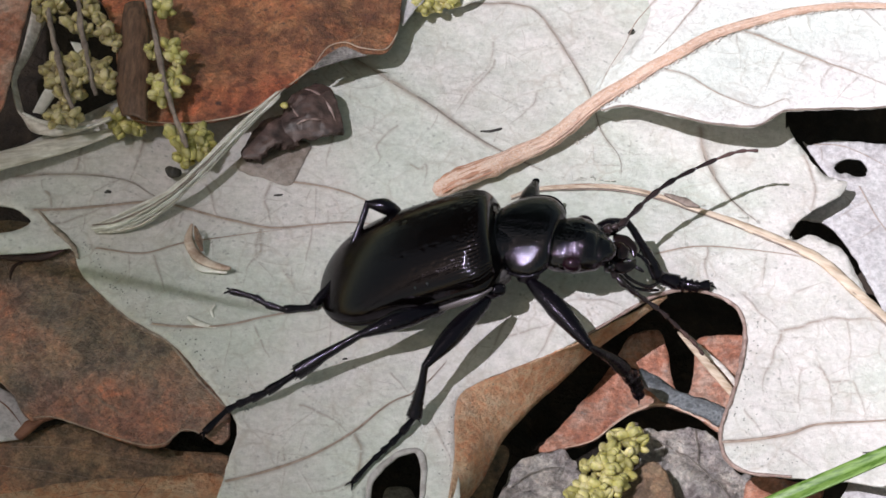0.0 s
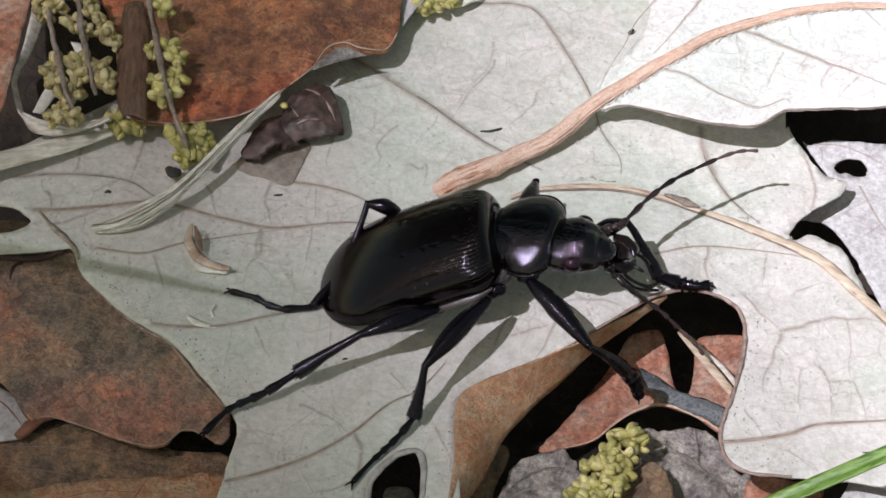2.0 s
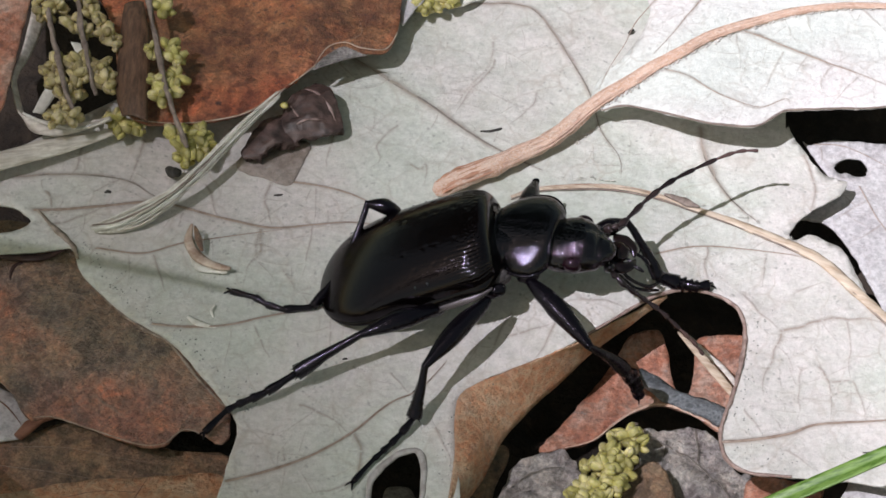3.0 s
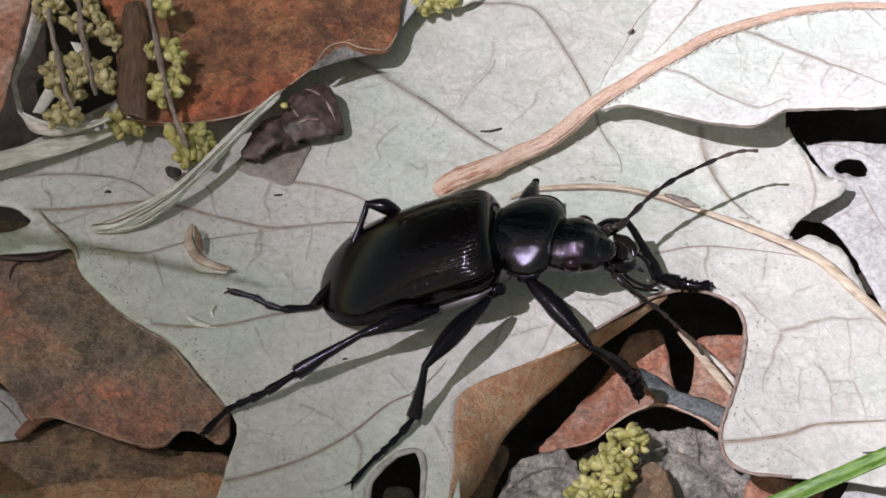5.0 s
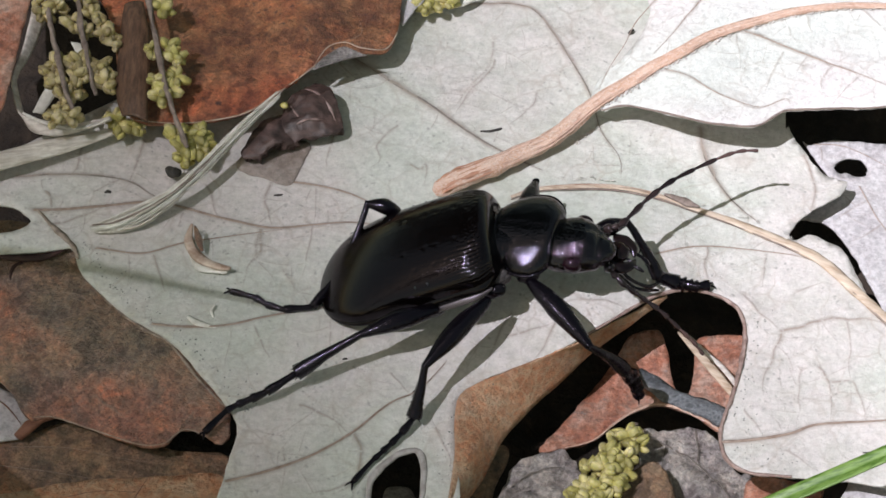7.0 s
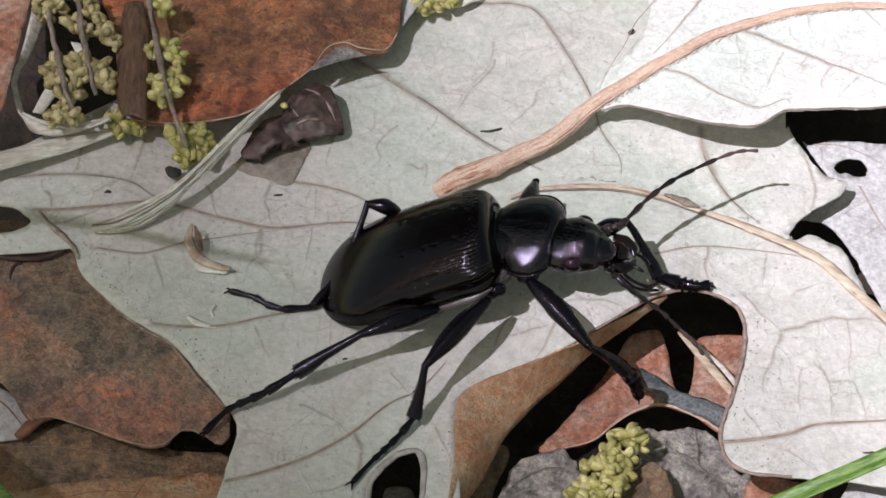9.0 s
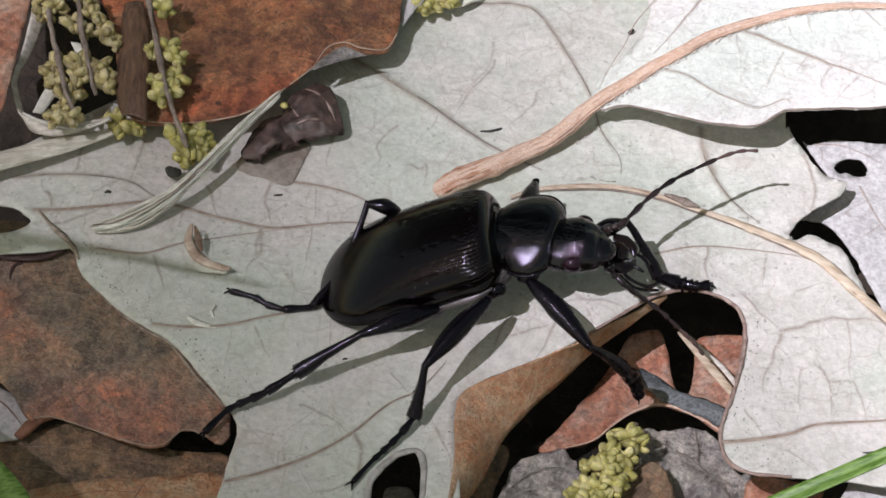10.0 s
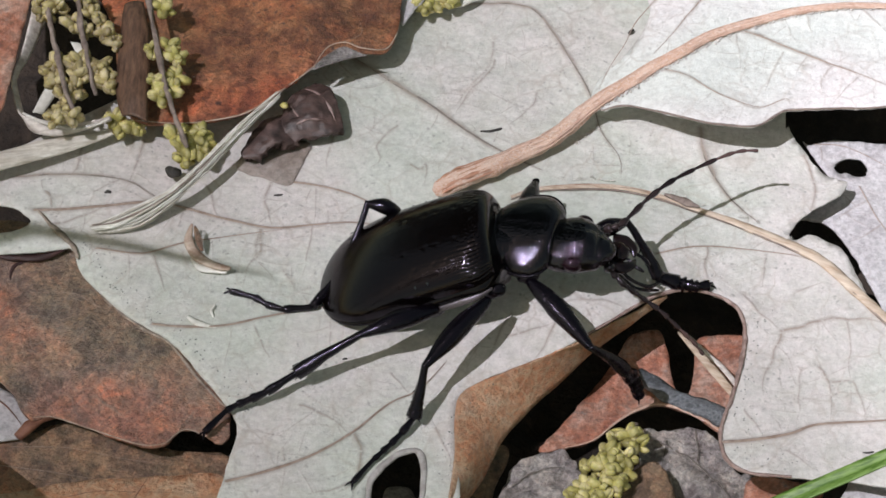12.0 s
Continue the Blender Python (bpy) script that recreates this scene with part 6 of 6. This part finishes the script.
    for run, k in (([(1.6, -8.9, 4.6), (3.0, -8.7, 5.0), (4.1, -8.3, 5.2)], 0.32), ([(3.2, -7.9, 5.4), (4.4, -7.9, 5.6), (5.4, -7.6, 5.7)], 0.42)):
        part("side_plate", tube(run, (k * 0.5, k, k * 1.1, k * 0.5), 10, 0.7, 8, wobble=0.4), SIDE, beetle, "grey-brown side plate under the wing cases")
    run = [at(-u * L, -half(u) - 0.12, -0.38) for u in (0.06, 0.14, 0.22, 0.32, 0.42, 0.52)]
    part("side_plate", tube(run, (0.10, 0.34, 0.42, 0.34, 0.22, 0.06), 12, 0.8, 8, wobble=0.3), SIDE, beetle, "grey-brown strip along the wing case's edge")
    bm = bmesh.new()
    ball(bm, (3.85, -7.65, 5.20), (1.45, 0.55, 0.95), Matrix((U, V, W)).transposed(), 4, 0.15)
    part("side_plate", bm, SIDE, beetle, "smooth grey side plate behind the neck shield")
    for c in ((4.17, -8.62, 5.00), (6.92, -7.68, 5.80), (-0.64, -9.28, 3.40)):
        bm = bmesh.new()
        ball(bm, c, (1.0, 0.6, 0.6), Matrix((U, V, W)).transposed(), 3, 0.2)
        part("hip", bm, LIMB, beetle, "rounded dark hip joint")
    return beetle


def foliage(centre, size, count, rnd):
    """Many small folded leaves, thinning out towards an uneven edge."""
    bm = bmesh.new()
    for k in range(count):
        d = Vector((rnd.gauss(0, 1), rnd.gauss(0, 1), rnd.gauss(0, 1))).normalized() * (rnd.random() ** 0.4) * rnd.uniform(0.8, 1.08)
        c = centre + Vector((d.x * size[0], d.y * size[1], d.z * size[2]))
        turn = Matrix.Rotation(rnd.uniform(0, 6.28), 3, "Z") @ Matrix.Rotation(rnd.uniform(-0.9, 0.9), 3, "X")
        l, w = rnd.uniform(90, 140), rnd.uniform(24, 36)
        pts = [bm.verts.new(c + turn @ Vector(p)) for p in ((0, -l / 2, 0), (w, -l * 0.1, 8), (0, l / 2, -10), (-w, -l * 0.1, 8))]
        bm.faces.new((pts[0], pts[1], pts[2]))
        bm.faces.new((pts[0], pts[2], pts[3]))
    return bm


def build_shade_tree():
    """An unseen slim tree, added so that its leafy sprays keep part of the sun off the leaves."""
    base = (-4300, -3300, -15)
    tree = thing("tree", base, "unseen slim grey-brown tree, added to shade the litter", "tree")
    top = SUN * 6000
    part("trunk", tube([base, (-4350, -3280, 1800), (-4250, -3320, 3800), (-4300, -3250, 5600)], (90, 75, 60, 40), 14, 1.0, 8, wobble=0.2), BARK, tree)
    part("limb", tube([(-4260, -3310, 3700), (-3600, -2800, 4500), tuple(top + Vector((-190, -40, -10)))], (40, 26, 8), 10, 1.0, 8, wobble=0.2), BARK, tree)
    crown = random.Random(29)
    for k in range(6):
        a = 0.6 + k
        tip = (-4500 + 900 * math.cos(a), -3500 + 900 * math.sin(a), 5900 + 250 * (k % 3))
        part("limb", tube([(-4270, -3300, 4300 + 160 * k), (-4400 + 400 * math.cos(a), -3400 + 400 * math.sin(a), 5100 + 120 * k), tip], (34, 22, 7), 8, 1.0, 6, wobble=0.2), BARK, tree)
    part("crown", foliage(Vector((-4600, -3600, 5900)), (1300, 1200, 900), 2400, crown), FOLIAGE, tree)
    across = Vector((0, 1, 0)).cross(SUN).normalized()
    along = SUN.cross(across).normalized()
    rnd = random.Random(3)
    sprays = []
    for first, count, width in SPRAYS:
        spray = part("spray", tube([top - across * 190, top - across * 100 + SUN * 4, top - across * first], (5, 3, 1.5), 8, 1.0, 6), BARK, tree)
        sprays.append(spray)
        for i in range(count):
            for s in (-1, 1):
                root = top - across * (first + i * SPRAY_GAP) + SUN * rnd.uniform(-4, 4)
                bm = bmesh.new()
                rows = []
                for k in range(11):
                    t = k / 10
                    w = width * 0.5 * min(1, 0.4 + 4 * t) * min(1, 3.5 * (1 - t) + 0.05)
                    c = root + (along - across * 0.3) * (s * (1 + (128 if s < 0 or count == 1 else 30) * t)) + SUN * (6 * math.sin(3 * t)) - across * (4 * t * t)
                    rows.append([bm.verts.new(c + across * (w * q) + SUN * (1.5 * abs(q))) for q in (-1, -0.5, 0, 0.5, 1)])
                for a, b in zip(rows, rows[1:]):
                    for k in range(4):
                        bm.faces.new((a[k], a[k + 1], b[k + 1], b[k]))
                part("leaf", bm, GRASS, spray, thick=0.3)
    return sprays, across, along


def build_reflected_shrub():
    """An unseen leafy bush added on the far side, to darken what the beetle's shell reflects."""
    base = (-900, 1750, -15)
    bush = thing("bush", base, "unseen dark green bush, added to darken the shell's reflections", "bush")
    rnd = random.Random(23)
    centre = Vector((-850, 1800, 1750))
    for k in range(5):
        tip = centre + Vector((rnd.uniform(-700, 700), rnd.uniform(-400, 500), rnd.uniform(-100, 600)))
        part("stem", tube([base, Vector(base).lerp(tip, 0.5) + Vector((rnd.uniform(-80, 80), 0, 120)), tip], (32, 22, 7), 8, 1.0, 6, wobble=0.2), BARK, bush)
    part("foliage", foliage(centre, (1450, 800, 1500), 3600, rnd), FOLIAGE, bush)


SPRAYS, SPRAY_GAP = ((14.0, 1, 25.0), (38.0, 3, 27.5)), 25.0      # where each starts, its pairs of leaves, their width

build_ground()
build_main_leaf()
build_upper_leaf()
build_side_leaf()
build_brown_leaves()
build_gap_litter()
build_straws()
build_specks()
build_bark()
build_catkins()
build_beetle()
build_reflected_shrub()
sprays, spray_way, spray_rise = build_shade_tree()
grass_near = grass_blade("grass", [(40.29, -25.47, 10.00), (36.84, -26.71, 9.00), (33.77, -27.57, 8.00), (29.97, -28.87, 7.00), (26.54, -29.95, 6.00), (23.54, -30.87, 5.00)][::-1], 0.72, "fresh green grass blade over pale leaves", GRASS_NEAR)
grass_corner = grass_blade("grass", [(-42.04, -17.74, 3.00), (-36.48, -26.40, 8.00), (-33.40, -30.29, 9.00), (-30.52, -33.91, 9.00), (-26.70, -36.61, 7.00)], 1.6, "fresh green grass blade at the edge of the litter")
grass_high = grass_blade("grass", [(-170, -26, -14), (-145, -28, 50), (-110, -31.5, 88), (-83, -33.5, 92), (-55, -39, 90)], 1.1, "tall green grass stalk swaying over the litter")

sheath = ribbon([(-92.0, -33.6, 92.0), (-86.0, -33.3, 92.2), (-80.5, -33.2, 92.2), (-75.0, -34.6, 91.5)], [(-92.0, -34.4, 91.8), (-86.0, -36.0, 91.6), (-80.5, -36.4, 91.5), (-75.0, -34.9, 91.4)], 6, 6, 0.4, 0.1)
part("leaf", sheath, GRASS, grass_high, "short broad leaf on the stalk", thick=0.12)


def motions():
    """The breeze: three grass blades sway, and the tree's added sprays swing to shift the shade."""
    def sway(blade, rows):
        b = blade.location.copy()
        walk(blade, [(t, Matrix.Translation(b + Vector((dx, dy, dz)) * MM)) for t, dx, dy, dz in rows])
    sway(grass_near, [(t, 0, -0.06 * d, 0) for t, d in ((0, -3.6), (0.5, -5.5), (1, -3.2), (1.5, -4.3), (2, -4), (2.5, -5), (3, -4), (5, -2), (5.5, -4),
                      (6, -2), (7, -4.3), (9, -0.8), (9.5, -3.8), (10, -2.3), (10.5, -5), (11, -2), (12, 1))])
    sway(grass_corner, [(t, d, d, 0) for t, d in ((0, -6), (1, -5), (1.5, -3.5), (2, -2.5), (3, -2.5), (5, -2), (5.5, -1), (6, -0.6), (6.5, -1.4), (7, -2.2), (9, -1.3),
                        (10, -0.5), (10.5, -0.4), (11, -2.2), (12, -2))])
    sway(grass_high, [(t, 0, -(y - 110) * 0.075, 0) for t, y in ((0, 140), (0.5, 145), (1, 118), (1.5, 118), (2, 128), (2.5, 122), (3, 122), (4, 112), (5, 105), (5.5, 128),
                      (6, 82), (6.5, 78), (7, 132), (8, 100), (9, 72), (9.5, 120), (10, 106), (11, 138), (12, 90))])
    swing = (((0, 10, -20), (0.5, 9, -14), (1, 16, -16), (1.5, 12, -4), (2, 12, 0), (2.5, 7, 0), (3, 9, 0), (6, 9, 0), (9, 12, 0), (11, 13.5, 2), (12, 15, 5)),
             ((0, -4, 16), (0.5, -2, 12), (1, 10, 14), (1.5, 10, 8), (2, 9, 4), (2.5, 6, 0), (3, 8, 0), (6, 6, 0), (9, 10, 0), (11, 4, -2), (12, -5, 6)))
    for spray, rows in zip(sprays, swing):
        walk(spray, [(t, Matrix.Translation((spray_way * d + spray_rise * e) * MM)) for t, d, e in rows])


motions()
